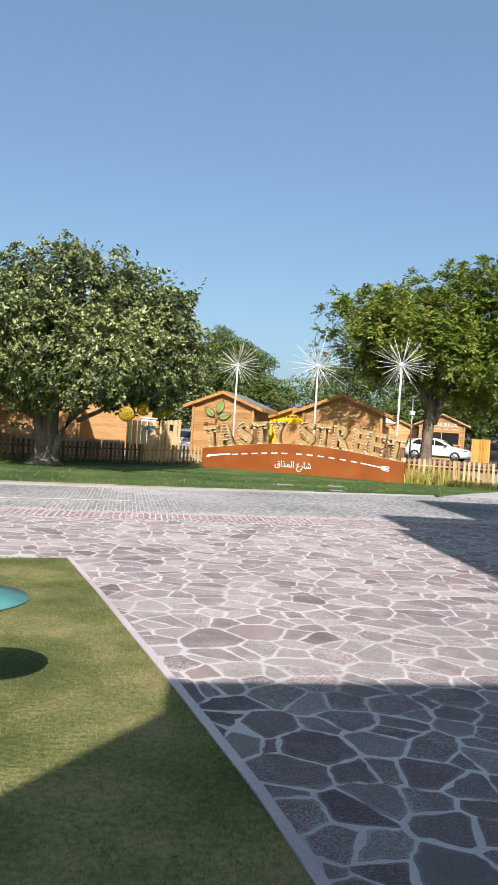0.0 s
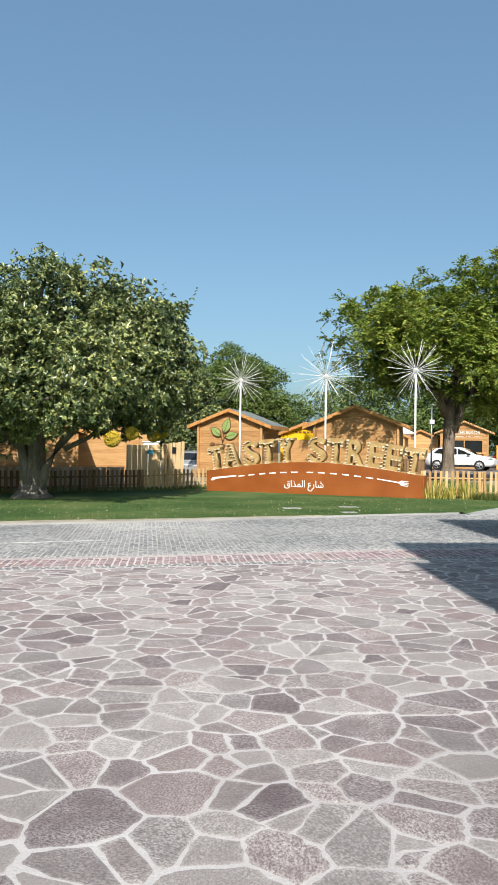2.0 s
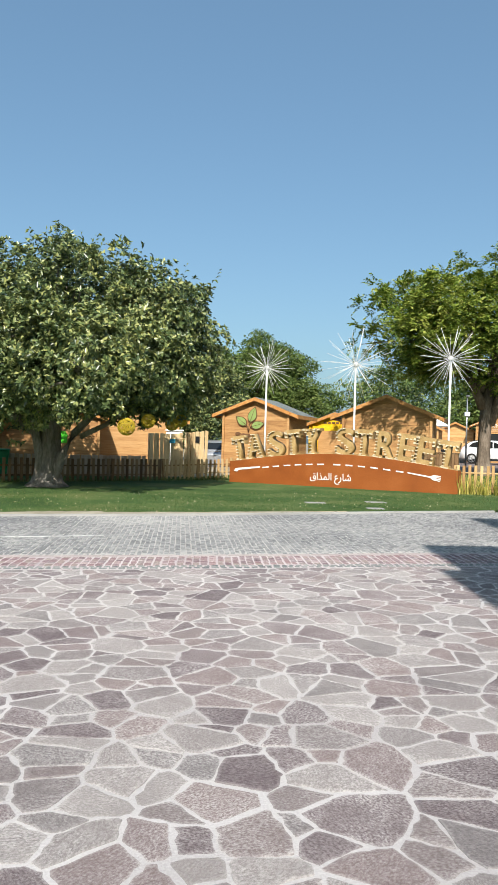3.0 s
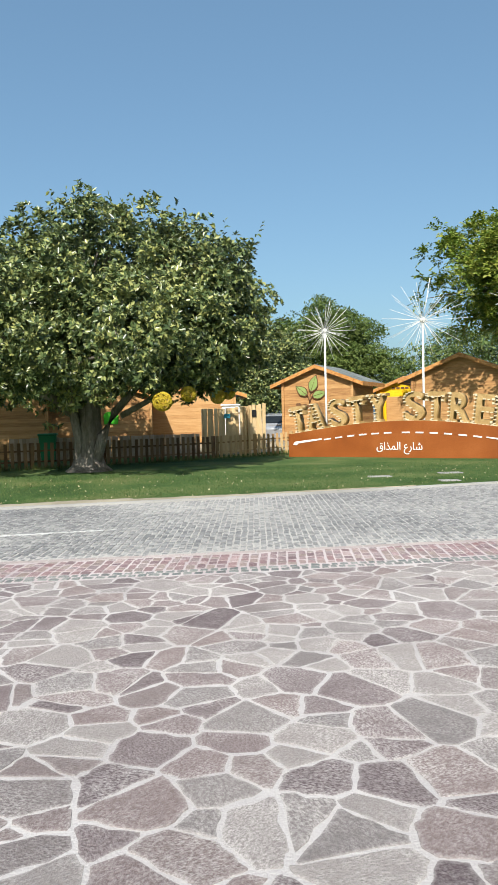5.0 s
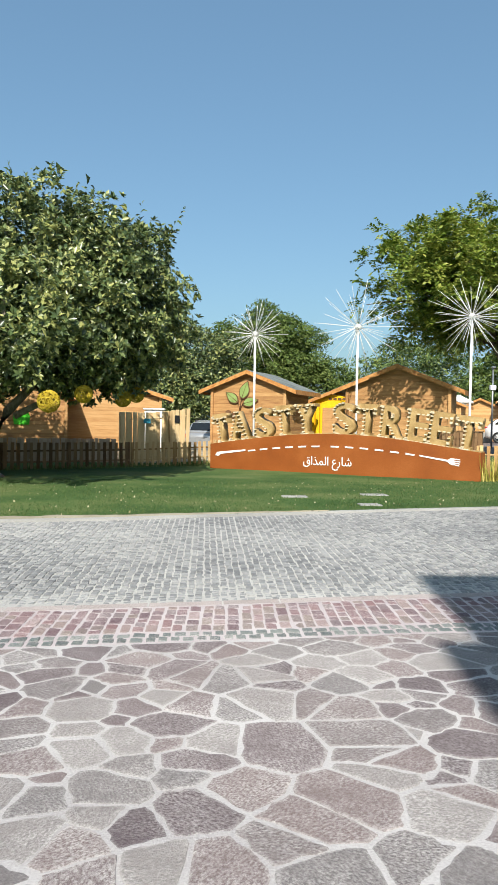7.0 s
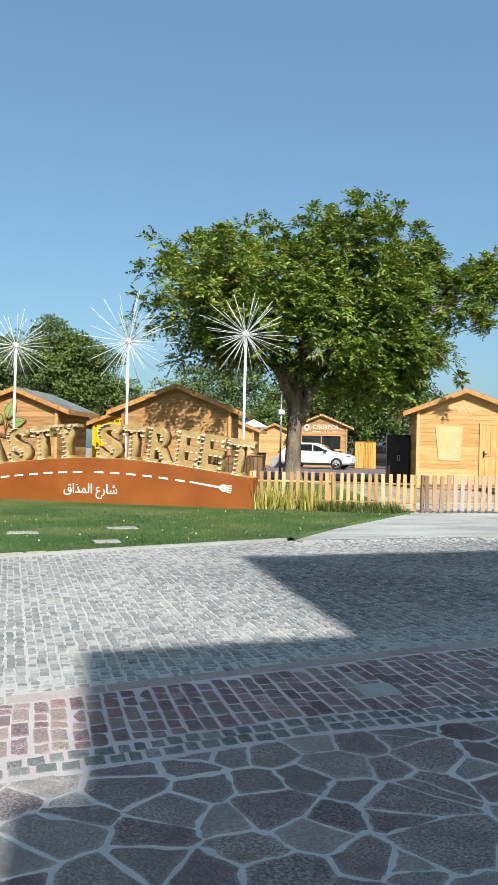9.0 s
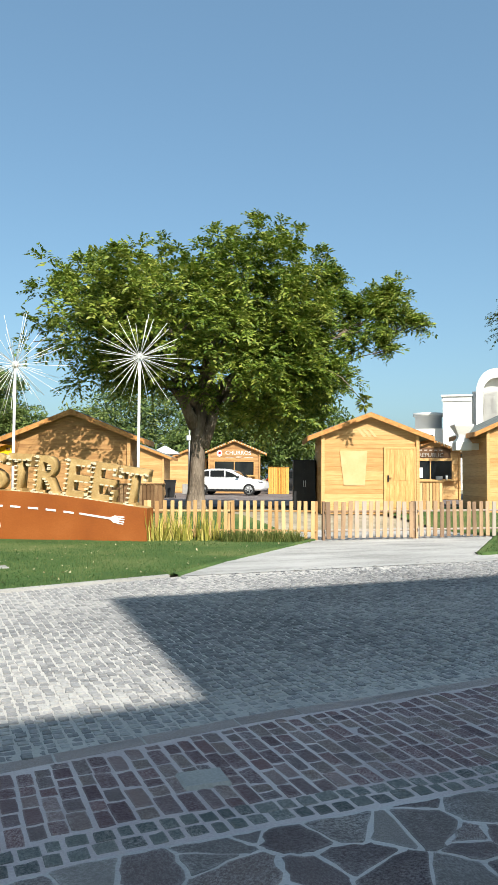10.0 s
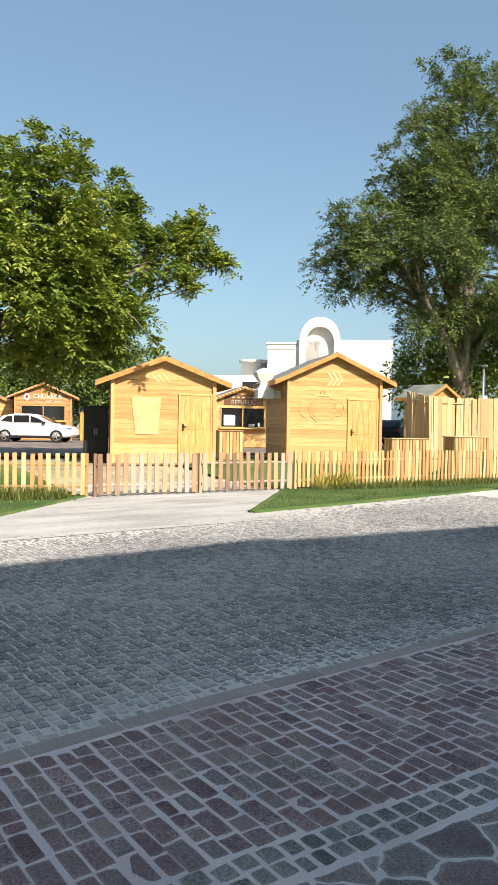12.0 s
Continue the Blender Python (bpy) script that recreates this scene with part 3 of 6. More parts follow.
def hut(m, w, depth, eave, gable, label, wood=None, door=None, window=None, over=0.22, group="wooden market huts", trim=None, bulbs=False):
    wood, trim = wood or M_PINE, trim or M_TRIM
    e = thing("wooden_hut", m, label, "hut", group)
    t = 0.05
    part("core", prismm([(-w / 2 + 0.01, 0), (w / 2 - 0.01, 0), (w / 2 - 0.01, eave), (0, eave + gable - 0.01), (-w / 2 + 0.01, eave)], 0.012, depth), wood, e)
    plank_wall("front_wall", w, 0.06, eave, gable, wood, e, Matrix())
    for s in (-1, 1):
        plank_wall("side_wall", depth, 0.06, eave, 0.001, wood, e, Matrix.Translation((s * w / 2, depth / 2, 0)) @ Matrix.Rotation(radians(90 * s), 4, "Z"))
        bm = bmesh.new()
        box(bm, s * w / 2 - 0.05 - 0.02 * s, -0.1, 0, s * w / 2 + 0.05 - 0.02 * s, -0.021, eave + 0.03, 0.008)
        part("corner_post", bm, wood, e)
    slope = math.atan2(gable, w / 2)
    run = w / 2 + 0.42
    for s in (-1, 1):
        top = eave + gable + 0.06
        end = (s * run, top - run * math.tan(slope))
        th = 0.07
        roof = part("roof", prismm([(0, top), end, (end[0], end[1] - th), (0, top - th)] if s > 0 else [(0, top), (0, top - th), (end[0], end[1] - th), end], -over, depth + over), M_ROOF, e, "grey felt roof")
        dz = 0.15
        part("bargeboard", prismm([(0, top - 0.01), (end[0], end[1] - 0.01), (end[0], end[1] - dz), (0, top - dz)] if s > 0 else [(0, top - 0.01), (0, top - dz), (end[0], end[1] - dz), (end[0], end[1] - 0.01)], -over - 0.028, -over - 0.002), trim, e)
        part("fascia", boxm(min(end[0], end[0] + s * 0.025), -over - 0.02, end[1] - 0.16, max(end[0], end[0] + s * 0.025), depth + over, end[1] - 0.005), trim, e)
    if bulbs:
        for s in (-1, 1):
            for k in range(11):
                q = (k + 0.5) / 11 * run
                bm = bmesh.new()
                bmesh.ops.create_icosphere(bm, subdivisions=1, radius=0.05, matrix=Matrix.Translation((s * q, -over - 0.06, eave + gable - 0.01 - q * math.tan(slope))))
                part("bulb", bm, M_ROPE, e)
    if door:
        x, dw, dh = door
        d = part("door", boxm(x - dw / 2, -0.055, 0.06, x + dw / 2, -0.022, 0.06 + dh, 0.006), M_DOOR, e)
        for z0, z1 in ((0.18, 0.85), (1.0, dh - 0.12)):
            for bx0, bx1 in ((x - dw / 2 + 0.1, x + dw / 2 - 0.1),):
                bm = bmesh.new()
                n = 4
                for i in range(n):
                    a = bx0 + (bx1 - bx0) * i / n
                    box(bm, a + 0.004, -0.066, z0, a + (bx1 - bx0) / n - 0.004, -0.056, z1, 0.003)
                part("panel", bm, M_DOOR, d)
        for s in (-1, 1):
            part("jamb", boxm(x + s * (dw / 2 + 0.03) - 0.028, -0.07, 0.06, x + s * (dw / 2 + 0.03) + 0.028, -0.023, dh + 0.12, 0.005), M_PALE, e)
        part("lintel", boxm(x - dw / 2 - 0.06, -0.072, dh + 0.066, x + dw / 2 + 0.06, -0.024, dh + 0.125, 0.005), M_PALE, e)
        hx = x - dw / 2 + 0.07
        bm = boxm(hx - 0.022, -0.074, 0.96, hx + 0.022, -0.057, 1.16, 0.004)
        box(bm, hx - 0.01, -0.11, 1.07, hx + 0.11, -0.09, 1.09, 0.004)
        box(bm, hx - 0.012, -0.1, 1.068, hx + 0.012, -0.07, 1.092)
        part("handle", bm, M_BLACK, d, "dark lever handle")
    if window:
        x0, x1, z0, z1 = window
        part("opening", boxm(x0, -0.024, z0, x1, 0.3, z1), M_GLASS, e, "dark serving window")
        fr = bmesh.new()
        for a in ((x0 - 0.05, z0 - 0.05, x1 + 0.05, z0), (x0 - 0.05, z1, x1 + 0.05, z1 + 0.06), (x0 - 0.05, z0, x0, z1), (x1, z0, x1 + 0.05, z1), ((x0 + x1) / 2 - 0.025, z0, (x0 + x1) / 2 + 0.025, z1)):
            box(fr, a[0], -0.075, a[1], a[2], -0.026, a[3], 0.006)
        part("window_frame", fr, M_PINE, e)
        part("counter", boxm(x0 - 0.12, -0.32, z0 - 0.1, x1 + 0.12, -0.03, z0 - 0.055, 0.008), M_PALE, e)
    return e


def at_hut(x, y, yaw=HUT_YAW):
    return pose(x, y, rise(x, y) - 0.02, 0, 0, yaw)


hut_c = hut(at_hut(18.55, 27.9), 2.85, 2.6, 2.42, 0.55, "honey pine hut with a plain door and pale cup board", door=(0.88, 0.84, 1.88))
part("cup_board", prismm([(-0.78, 0.85), (-0.16, 0.85), (-0.08, 1.88), (-0.9, 1.88)], -0.045, -0.022), M_CUT, hut_c, "pale cup-shaped board")
hut_d = hut(at_hut(24.15, 27.0), 3.05, 2.8, 2.79, 0.70, "honey pine hut with a teapot outline on its front", door=(0.93, 0.9, 2.0))
# hut_a and hut_b get part of their shade from the browner M_PINE_B.
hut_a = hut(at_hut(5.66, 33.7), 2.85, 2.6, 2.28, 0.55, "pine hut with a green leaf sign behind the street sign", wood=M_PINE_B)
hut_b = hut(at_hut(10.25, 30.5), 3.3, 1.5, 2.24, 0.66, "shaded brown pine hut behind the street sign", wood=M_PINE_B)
hut_e = hut(at_hut(16.94, 48.05), 2.9, 2.6, 2.25, 0.57, "pine hut half hidden behind another hut")
hut_f = hut(at_hut(22.4, 55.5), 2.5, 2.4, 2.3, 0.57, "pine hut at the edge of the parking court")
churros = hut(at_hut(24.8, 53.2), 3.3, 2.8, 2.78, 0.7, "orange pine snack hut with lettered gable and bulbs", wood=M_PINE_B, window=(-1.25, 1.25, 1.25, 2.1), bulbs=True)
republic = hut(at_hut(29.4, 39.0), 2.8, 2.6, 2.42, 0.56, "pine drinks hut with a serving window and bulbs", window=(-1.1, 1.0, 1.05, 1.95), bulbs=True)
kiosk = hut(at_hut(9.6, 36.6), 2.4, 2.0, 1.98, 0.47, "yellow fronted kiosk with a gabled roof", wood=M_KIOSK)
far_hut = hut(at_hut(34.4, 31.1, 5), 1.8, 1.3, 2.6, 0.42, "pine hut far behind the tall fence")
# The browner boards of these three huts carry shade in their colour.
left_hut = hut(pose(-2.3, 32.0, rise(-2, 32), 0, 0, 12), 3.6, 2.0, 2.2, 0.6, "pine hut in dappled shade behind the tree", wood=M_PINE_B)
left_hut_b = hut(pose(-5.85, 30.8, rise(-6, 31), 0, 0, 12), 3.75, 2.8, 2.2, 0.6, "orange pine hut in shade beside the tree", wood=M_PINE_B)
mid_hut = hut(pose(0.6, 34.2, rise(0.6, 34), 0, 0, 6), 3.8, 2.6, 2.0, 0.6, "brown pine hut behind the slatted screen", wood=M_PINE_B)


# ---- fences ----
def picket_fence(name, pts, h, step, pw, mat, label, z_off=0.0, group=""):
    """Pickets on two rails between posts, along a plan line."""
    e = thing(name, pose(pts[0][0], pts[0][1], rise(*pts[0])), label, "fence", group)
    inv = e.matrix_basis.inverted()
    pick = boxm(-pw / 2, -0.011, 0, pw / 2, 0.011, h, 0.004)
    me = bpy.data.meshes.new("picket")
    pick.to_mesh(me)
    pick.free()
    me.materials.append(mat)
    for (x0, y0), (x1, y1) in zip(pts, pts[1:]):
        d = Vector((x1 - x0, y1 - y0, 0))
        ln, yaw = d.length, math.degrees(math.atan2(d.y, d.x))
        n = max(1, int(ln / step))
        for i in range(n):
            q = (i + 0.5) / n
            x, y = x0 + d.x * q, y0 + d.y * q
            o = new("picket", me)
            o.parent = e
            o.matrix_basis = inv @ pose(x, y, rise(x, y) + 0.05 + z_off + random.uniform(-0.015, 0.015), random.uniform(-1, 1), random.uniform(-1.6, 1.6), yaw)
        for zr in (0.22, h - 0.17):
            za, zb = rise(x0, y0) + zr + z_off, rise(x1, y1) + zr + z_off
            nrm = Vector((-d.y, d.x, 0)).normalized() * 0.028
            bm = tube(bmesh.new(), [inv @ (Vector((x0, y0, za)) + nrm), inv @ (Vector((x1, y1, zb)) + nrm)], [0.032, 0.032], 4)
            part("rail", bm, mat, e)
        m = max(1, round(ln / 1.9))
        for i in range(m + 1):
            q = i / m
            x, y = x0 + d.x * q, y0 + d.y * q
            p = boxm(-0.035, 0.045, -0.1, 0.035, 0.115, h + 0.05, 0.006)
            o = part("post", p, mat, e)
            o.matrix_basis = inv @ pose(x, y, rise(x, y) + z_off, 0, 0, yaw)
    return e


fence_mid = picket_fence("picket_fence", [(10.85, 25.0), (12.6, 24.4), (14.35, 23.62)], 0.82, 0.155, 0.085, M_FENCE, "low honey pine picket fence beside the sign")
gate_a = picket_fence("picket_gate", [(14.5, 23.5), (16.75, 23.3)], 0.82, 0.17, 0.105, M_GATE, "closed mixed-tone picket gate leaf over the drive", group="gate leaves")
gate_b = picket_fence("picket_gate", [(16.85, 23.3), (19.2, 23.1)], 0.82, 0.17, 0.105, M_GATE, "closed weathered picket gate leaf over the drive", group="gate leaves")
fence_right = picket_fence("picket_fence", [(19.35, 23.1), (23.5, 22.8), (30, 22.0)], 0.84, 0.13, 0.08, M_FENCE, "uneven low pine picket fence along the verge")
# Left run is coloured dark for the ficus shadow; past it M_FENCE takes over.
fence_left = picket_fence("picket_fence", [(-12, 22.6), (-6.5, 23.6), (-1.0, 26.2), (2.0, 28.3)], 0.68, 0.17, 0.09, M_FENCE_D, "picket fence behind the tree, coloured dark for the tree's shade")
fence_left_b = picket_fence("picket_fence", [(2.1, 28.4), (4.5, 30.0)], 0.68, 0.17, 0.09, M_FENCE, "pale picket fence running to the sign")
tall_fence = picket_fence("slatted_screen", [(28.6, 28.0), (26.9, 25.5), (29.3, 22.9)], 2.38, 0.13, 0.131, M_SCREEN, "tall slatted pine screen behind the low fence")
screen = picket_fence("slatted_screen", [(1.5, 30.4), (2.97, 30.875), (2.86, 30.8), (3.6, 31.3)], 1.55, 0.12, 0.128, M_SCREEN, "tall pale slatted screen with a notice")

board_fence = picket_fence("board_fence", [(-4.6, 28.9), (-1.6, 29.5), (1.35, 30.2)], 0.72, 0.125, 0.118, M_GREYBOARD, "low grey board fence behind the dark pickets")


# ---- street sign ----
A, B = Vector((4.29, 28.45, 0)), Vector((10.74, 24.5, 0))
SIGN_L = (B - A).length
SIGN_YAW = math.degrees(math.atan2(B.y - A.y, B.x - A.x))
sign = thing("street_sign", pose(A.x, A.y, 0.0, 0, 0, SIGN_YAW), "terracotta arched sign wall with raised gold letters", "sign")


def arch(q):
    """Height of the wall's top along the sign, q from 0 to 1."""
    return 0.66 + 0.42 * math.sin(math.pi * (0.06 + 0.88 * q)) ** 1.2


out = [(0, -0.05), (SIGN_L, -0.05)] + [(SIGN_L * (1 - i / 40), arch(1 - i / 40)) for i in range(41)]
part("sign_wall", prismm(out, 0, 0.5), M_RUST, sign)


# ---- trees ----
def leaf_cloud(name, centres, outward, size, aspect, mat, parent, rng, droop=0.0, fold=0.25, ways=None):
    """Many leaves, each a folded blade of two triangles a side."""
    n = len(centres)
    nrm = outward / (np.linalg.norm(outward, axis=1)[:, None] + 1e-9) * 0.75 + rng.normal(0, 0.42, (n, 3)) + np.array((0, 0, 0.35))
    nrm /= np.linalg.norm(nrm, axis=1)[:, None] + 1e-9
    d = np.cross(nrm, rng.normal(0, 1, (n, 3)))
    d[:, 2] -= droop
    d += outward * 0.3
    if ways is not None:
        d = ways + rng.normal(0, 0.12, (n, 3))
    d /= np.linalg.norm(d, axis=1)[:, None] + 1e-9
    r = np.cross(d, nrm)
    r /= np.linalg.norm(r, axis=1)[:, None] + 1e-9
    up = np.cross(r, d)
    L = size * rng.uniform(0.65, 1.25, n)[:, None]
    W = L * aspect
    v = np.empty((n, 4, 3))
    v[:, 0] = centres
    v[:, 1] = centres + d * L * 0.5 + r * W * 0.5 + up * W * fold
    v[:, 2] = centres + d * L
    v[:, 3] = centres + d * L * 0.5 - r * W * 0.5 + up * W * fold
    base = np.arange(n)[:, None] * 4
    tris = np.concatenate([base + np.array([[0, 1, 2]]), base + np.array([[0, 2, 3]])], 1).reshape(-1)
    me = bpy.data.meshes.new(name)
    me.vertices.add(n * 4)
    me.vertices.foreach_set("co", v.reshape(-1))
    nt = n * 2
    me.loops.add(nt * 3)
    me.loops.foreach_set("vertex_index", tris)
    me.polygons.add(nt)
    me.polygons.foreach_set("loop_start", np.arange(nt) * 3)
    me.update(calc_edges=True)
    me.materials.append(mat)
    ob = new(name, me)
    ob.parent = parent
    return ob


def limbs(parent, mat, paths, sides=9):
    for pts, r0, r1 in paths:
        k = len(pts)
        part("branch", tubem(pts, [r0 + (r1 - r0) * i / (k - 1) for i in range(k)], sides), mat, parent)


def curve_pts(a, b, sag, k, rng, wob=0.06):
    a, b = Vector(a), Vector(b)
    ln = (b - a).length
    return [a.lerp(b, i / k) + Vector((rng.normal(0, wob * ln / k), rng.normal(0, wob * ln / k), sag * math.sin(math.pi * i / k))) for i in range(k + 1)]


def tree(m, label, trunk, lobes, clumps, per, leaf, aspect, mat, bark, seed, spread=0.5, droop=0.1, clump_r=0.55, inner=0.25, group="", fronds=0, sprigs=0, bough=0.0, whorls=0):
    """trunk: (height, foot radius, top radius, lean x, lean y). lobes: (x, y, z, rx, ry, rz, share) of the crown."""
    rng = np.random.default_rng(seed)
    e = thing("tree", m, label, "tree", group)
    h, r0, r1, lx, ly = trunk
    pts = [(lx * q * q, ly * q * q, h * q) for q in (0, 0.08, 0.2, 0.4, 0.6, 0.8, 1.0)]
    bm = tube(bmesh.new(), pts, [r0 * 1.75, r0 * 1.25, r0, r0 * 0.9, (r0 + r1) / 2, r1 * 1.05, r1], 14)
    for v in bm.verts:
        a = math.atan2(v.co.y, v.co.x)
        f = 1 + (0.16 * math.sin(5 * a + v.co.z) + 0.1 * math.sin(9 * a)) * max(0.25, 1 - v.co.z / h)
        c = Vector((lx, ly, 0)) * (v.co.z / h) ** 2
        v.co.x, v.co.y = c.x + (v.co.x - c.x) * f, c.y + (v.co.y - c.y) * f
    bmesh.ops.recalc_face_normals(bm, faces=bm.faces)
    part("trunk", bm, bark, e)
    tot = sum(l[6] for l in lobes)
    cs, ns, paths, scale = [], [], [], []
    top = Vector((lx, ly, h))
    for x, y, z, rx, ry, rz, share in lobes:
        k = int(clumps * share / tot)
        u = rng.normal(0, 1, (k, 3))
        u /= np.linalg.norm(u, axis=1)[:, None]
        rad = np.where(rng.random(k) < inner, rng.uniform(0.3, 0.8, k), rng.uniform(0.8, 1.05, k))
        # uneven outline
        rad *= 1 + 0.16 * np.sin(u[:, 0] * 7 + seed) * np.sin(u[:, 2] * 6 + x) + rng.normal(0, 0.05, k)
        if bough and k > 12:
            # clumps gather on the ends of boughs, with gaps between
            nb = max(4, int(k / 4))
            host = rng.integers(0, nb, k)
            u, rad = u[host], np.minimum(rad[host], 1.0) - 0.08
        p = np.array((x, y, z)) + u * rad[:, None] * np.array((rx, ry, rz))
        if bough and k > 12:
            p += np.clip(rng.normal(0, bough, (k, 3)), -1.6 * bough, 1.6 * bough) * np.array((1, 1, 0.7)) * min(1.0, 0.3 + min(rx, rz) / 2)
        cs.append(p)
        ns.append(u)
        scale.append(np.full(k, 0.5 if share < 0.05 else 1.0))
        c = Vector((x, y, z))
        thin = min(1.0, share ** 0.7)
        root = top * 0.96
        if share < 0.5:
            # small sprays leave the nearest large bough
            root = min((Vector(l[:3]) for l in lobes if l[6] >= 0.8), key=lambda p: (p - c).length)
            root = root.lerp(c, 0.35)
        if share < 0.05:
            continue
        paths.append((curve_pts(root, c, 0.15 * rz, 5, rng), r1 * (0.62 if share >= 0.5 else 0.25) * max(0.3, thin), 0.03 * thin + 0.008))
        for i in range(7 if share > 0.4 else 3):
            q = p[rng.integers(k)] * 0.92 + np.array((x, y, z)) * 0.08
            paths.append((curve_pts(root.lerp(c, rng.uniform(0.3, 0.95)), Vector(q), 0.1, 4, rng), r1 * 0.3 * max(0.12, thin), 0.01))
    limbs(e, bark, paths, 7)
    cs, ns = np.concatenate(cs), np.concatenate(ns)
    n = len(cs)
    if fronds:
        # rosettes of drooping fronds, leaflets in pairs along each
        k, pairs = fronds, 5
        way = np.repeat(ns, k, 0) * 0.7 + rng.normal(0, 0.75, (n * k, 3)) + np.array((0, 0, 0.5))
        way /= np.linalg.norm(way, axis=1)[:, None]
        ln = (np.repeat(rng.uniform(0.6, 1.3, n) * np.concatenate(scale), k) * clump_r * rng.uniform(0.8, 1.2, n * k))[:, None]
        side = np.cross(way, np.array((0, 0, 1.0)) + rng.normal(0, 0.25, (n * k, 3)))
        side /= np.linalg.norm(side, axis=1)[:, None] + 1e-9
        pts, ways = [], []
        for i in range(pairs):
            q = 0.3 + 0.7 * i / (pairs - 1)
            p = np.repeat(cs, k, 0) + way * ln * q - np.array((0, 0, 0.2)) * ln * q * q
            for s in (-1, 1):
                pts.append(p)
                ways.append(side * s * 0.85 + way * 0.6 - np.array((0, 0, 0.1 + 0.2 * q)))
        up = np.tile(np.repeat(ns, k, 0) * 0.5 + np.array((0, 0, 0.7)), (pairs * 2, 1))
        leaf_cloud("crown", np.concatenate(pts), up, leaf, aspect, mat, e, rng, droop, ways=np.concatenate(ways))
        return e
    sizes = rng.uniform(0.6, 1.35, n) * clump_r
    reps = np.maximum(3, (per * (sizes / clump_r) ** 1.5).astype(int))
    ci, cn, sz = np.repeat(cs, reps, 0), np.repeat(ns, reps, 0), np.repeat(sizes, reps)
    v = rng.normal(0, 1, (len(ci), 3))
    v /= np.linalg.norm(v, axis=1)[:, None]
    v[:, 2] = np.where(rng.random(len(v)) < 0.7, np.abs(v[:, 2]), v[:, 2])
    centres = ci + v * (sz * rng.uniform(0.25, 1, len(ci)) ** 0.6)[:, None] * np.array((1, 1, 0.75))
    out = (v * 0.8 + cn * 0.6 + np.array((0, 0, 0.25))) * spread * 2
    if sprigs:
        # upright shoots that stand out of the top of the crown
        pick = rng.choice(np.flatnonzero((ns[:, 2] > 0.35) & (cs[:, 2] > np.median(cs[:, 2]))), sprigs)
        foot = cs[pick] + ns[pick] * clump_r * 0.7
        tall = rng.uniform(0.25, 0.95, sprigs) ** 1.3
        lean = np.stack([rng.normal(0, 0.22, sprigs) + ns[pick, 0] * 0.25, rng.normal(0, 0.22, sprigs), np.ones(sprigs)], 1)
        q = np.linspace(0, 1, 16)[None, :, None]
        pts = (foot[:, None] + lean[:, None] * tall[:, None, None] * q).reshape(-1, 3)
        centres = np.concatenate([centres, pts])
        out = np.concatenate([out, np.repeat(lean, 16, 0) * 0.9 + rng.normal(0, 0.7, (sprigs * 16, 3))])
    ok = centres[:, 2] > 0.6
    centres, out, ways = centres[ok], out[ok], None
    if whorls:
        # leaves stand round the tips of the twigs like stars
        pick = np.repeat(np.arange(n), whorls)
        v = rng.normal(0, 0.6, (len(pick), 3)) + ns[pick]
        v /= np.linalg.norm(v, axis=1)[:, None]
        tip = cs[pick] + v * (sizes[pick] * rng.uniform(0.7, 1.15, len(pick)))[:, None]
        axis = v * 0.7 + np.array((0, -0.15, 0.45)) + rng.normal(0, 0.2, v.shape)
        axis /= np.linalg.norm(axis, axis=1)[:, None]
        a1 = np.cross(axis, rng.normal(0, 1, v.shape))
        a1 /= np.linalg.norm(a1, axis=1)[:, None]
        a2 = np.cross(axis, a1)
        plain = np.cross(out, rng.normal(0, 1, out.shape)) + out * 0.3
        plain /= np.linalg.norm(plain, axis=1)[:, None]
        cc, oo, ways = [centres], [out], [plain]
        for i in range(7):
            q = 2 * math.pi * i / 7
            radial = a1 * math.cos(q) + a2 * math.sin(q)
            cc.append(tip)
            oo.append(axis * 1.6 - radial * 0.3)
            ways.append(radial + axis * (0.35 if i % 2 else 0.75))
        centres, out, ways = np.concatenate(cc), np.concatenate(oo), np.concatenate(ways)
    leaf_cloud("crown", centres, out, leaf, aspect, mat, e, rng, droop, ways=ways)
    return e


ficus = tree(pose(-1.0, 24.1, 0), "broad dense ficus tree with a fluted grey trunk", (1.9, 0.36, 0.26, 0.1, 0.0),
             [(0.2, -0.3, 3.95, 3.8, 2.8, 2.05, 3), (-2.9, 0.2, 3.9, 3.0, 3.3, 1.95, 2), (0.2, 0, 5.0, 1.8, 2.4, 1.5, 1.3), (2.6, -0.2, 3.75, 1.9, 2.1, 1.85, 1.5), (-3.6, 0, 4.5, 2.3, 2.5, 1.35, 1), (2.7, 0, 4.8, 1.45, 2.0, 1.05, 0.9), (1.3, -2.6, 3.2, 2.5, 1.9, 1.2, 1.3), (-1.9, -2.7, 3.3, 2.7, 1.9, 1.3, 1.3), (2.9, 0.3, 3.3, 1.6, 2.2, 0.95, 1.2), (1.9, 0.4, 3.05, 2.2, 2.3, 0.75, 1.2), (-0.6, 0.8, 2.75, 2.4, 2.2, 0.75, 0.8), (-1.9, 2.4, 4.5, 3.3, 2.0, 1.2, 1.4), (-5.6, 1.5, 4.2, 2.4, 2.6, 1.8, 1.0)],
             2500, 26, 0.138, 0.46, M_LEAF_L, M_BARK, 3, clump_r=0.36, sprigs=170, whorls=8)
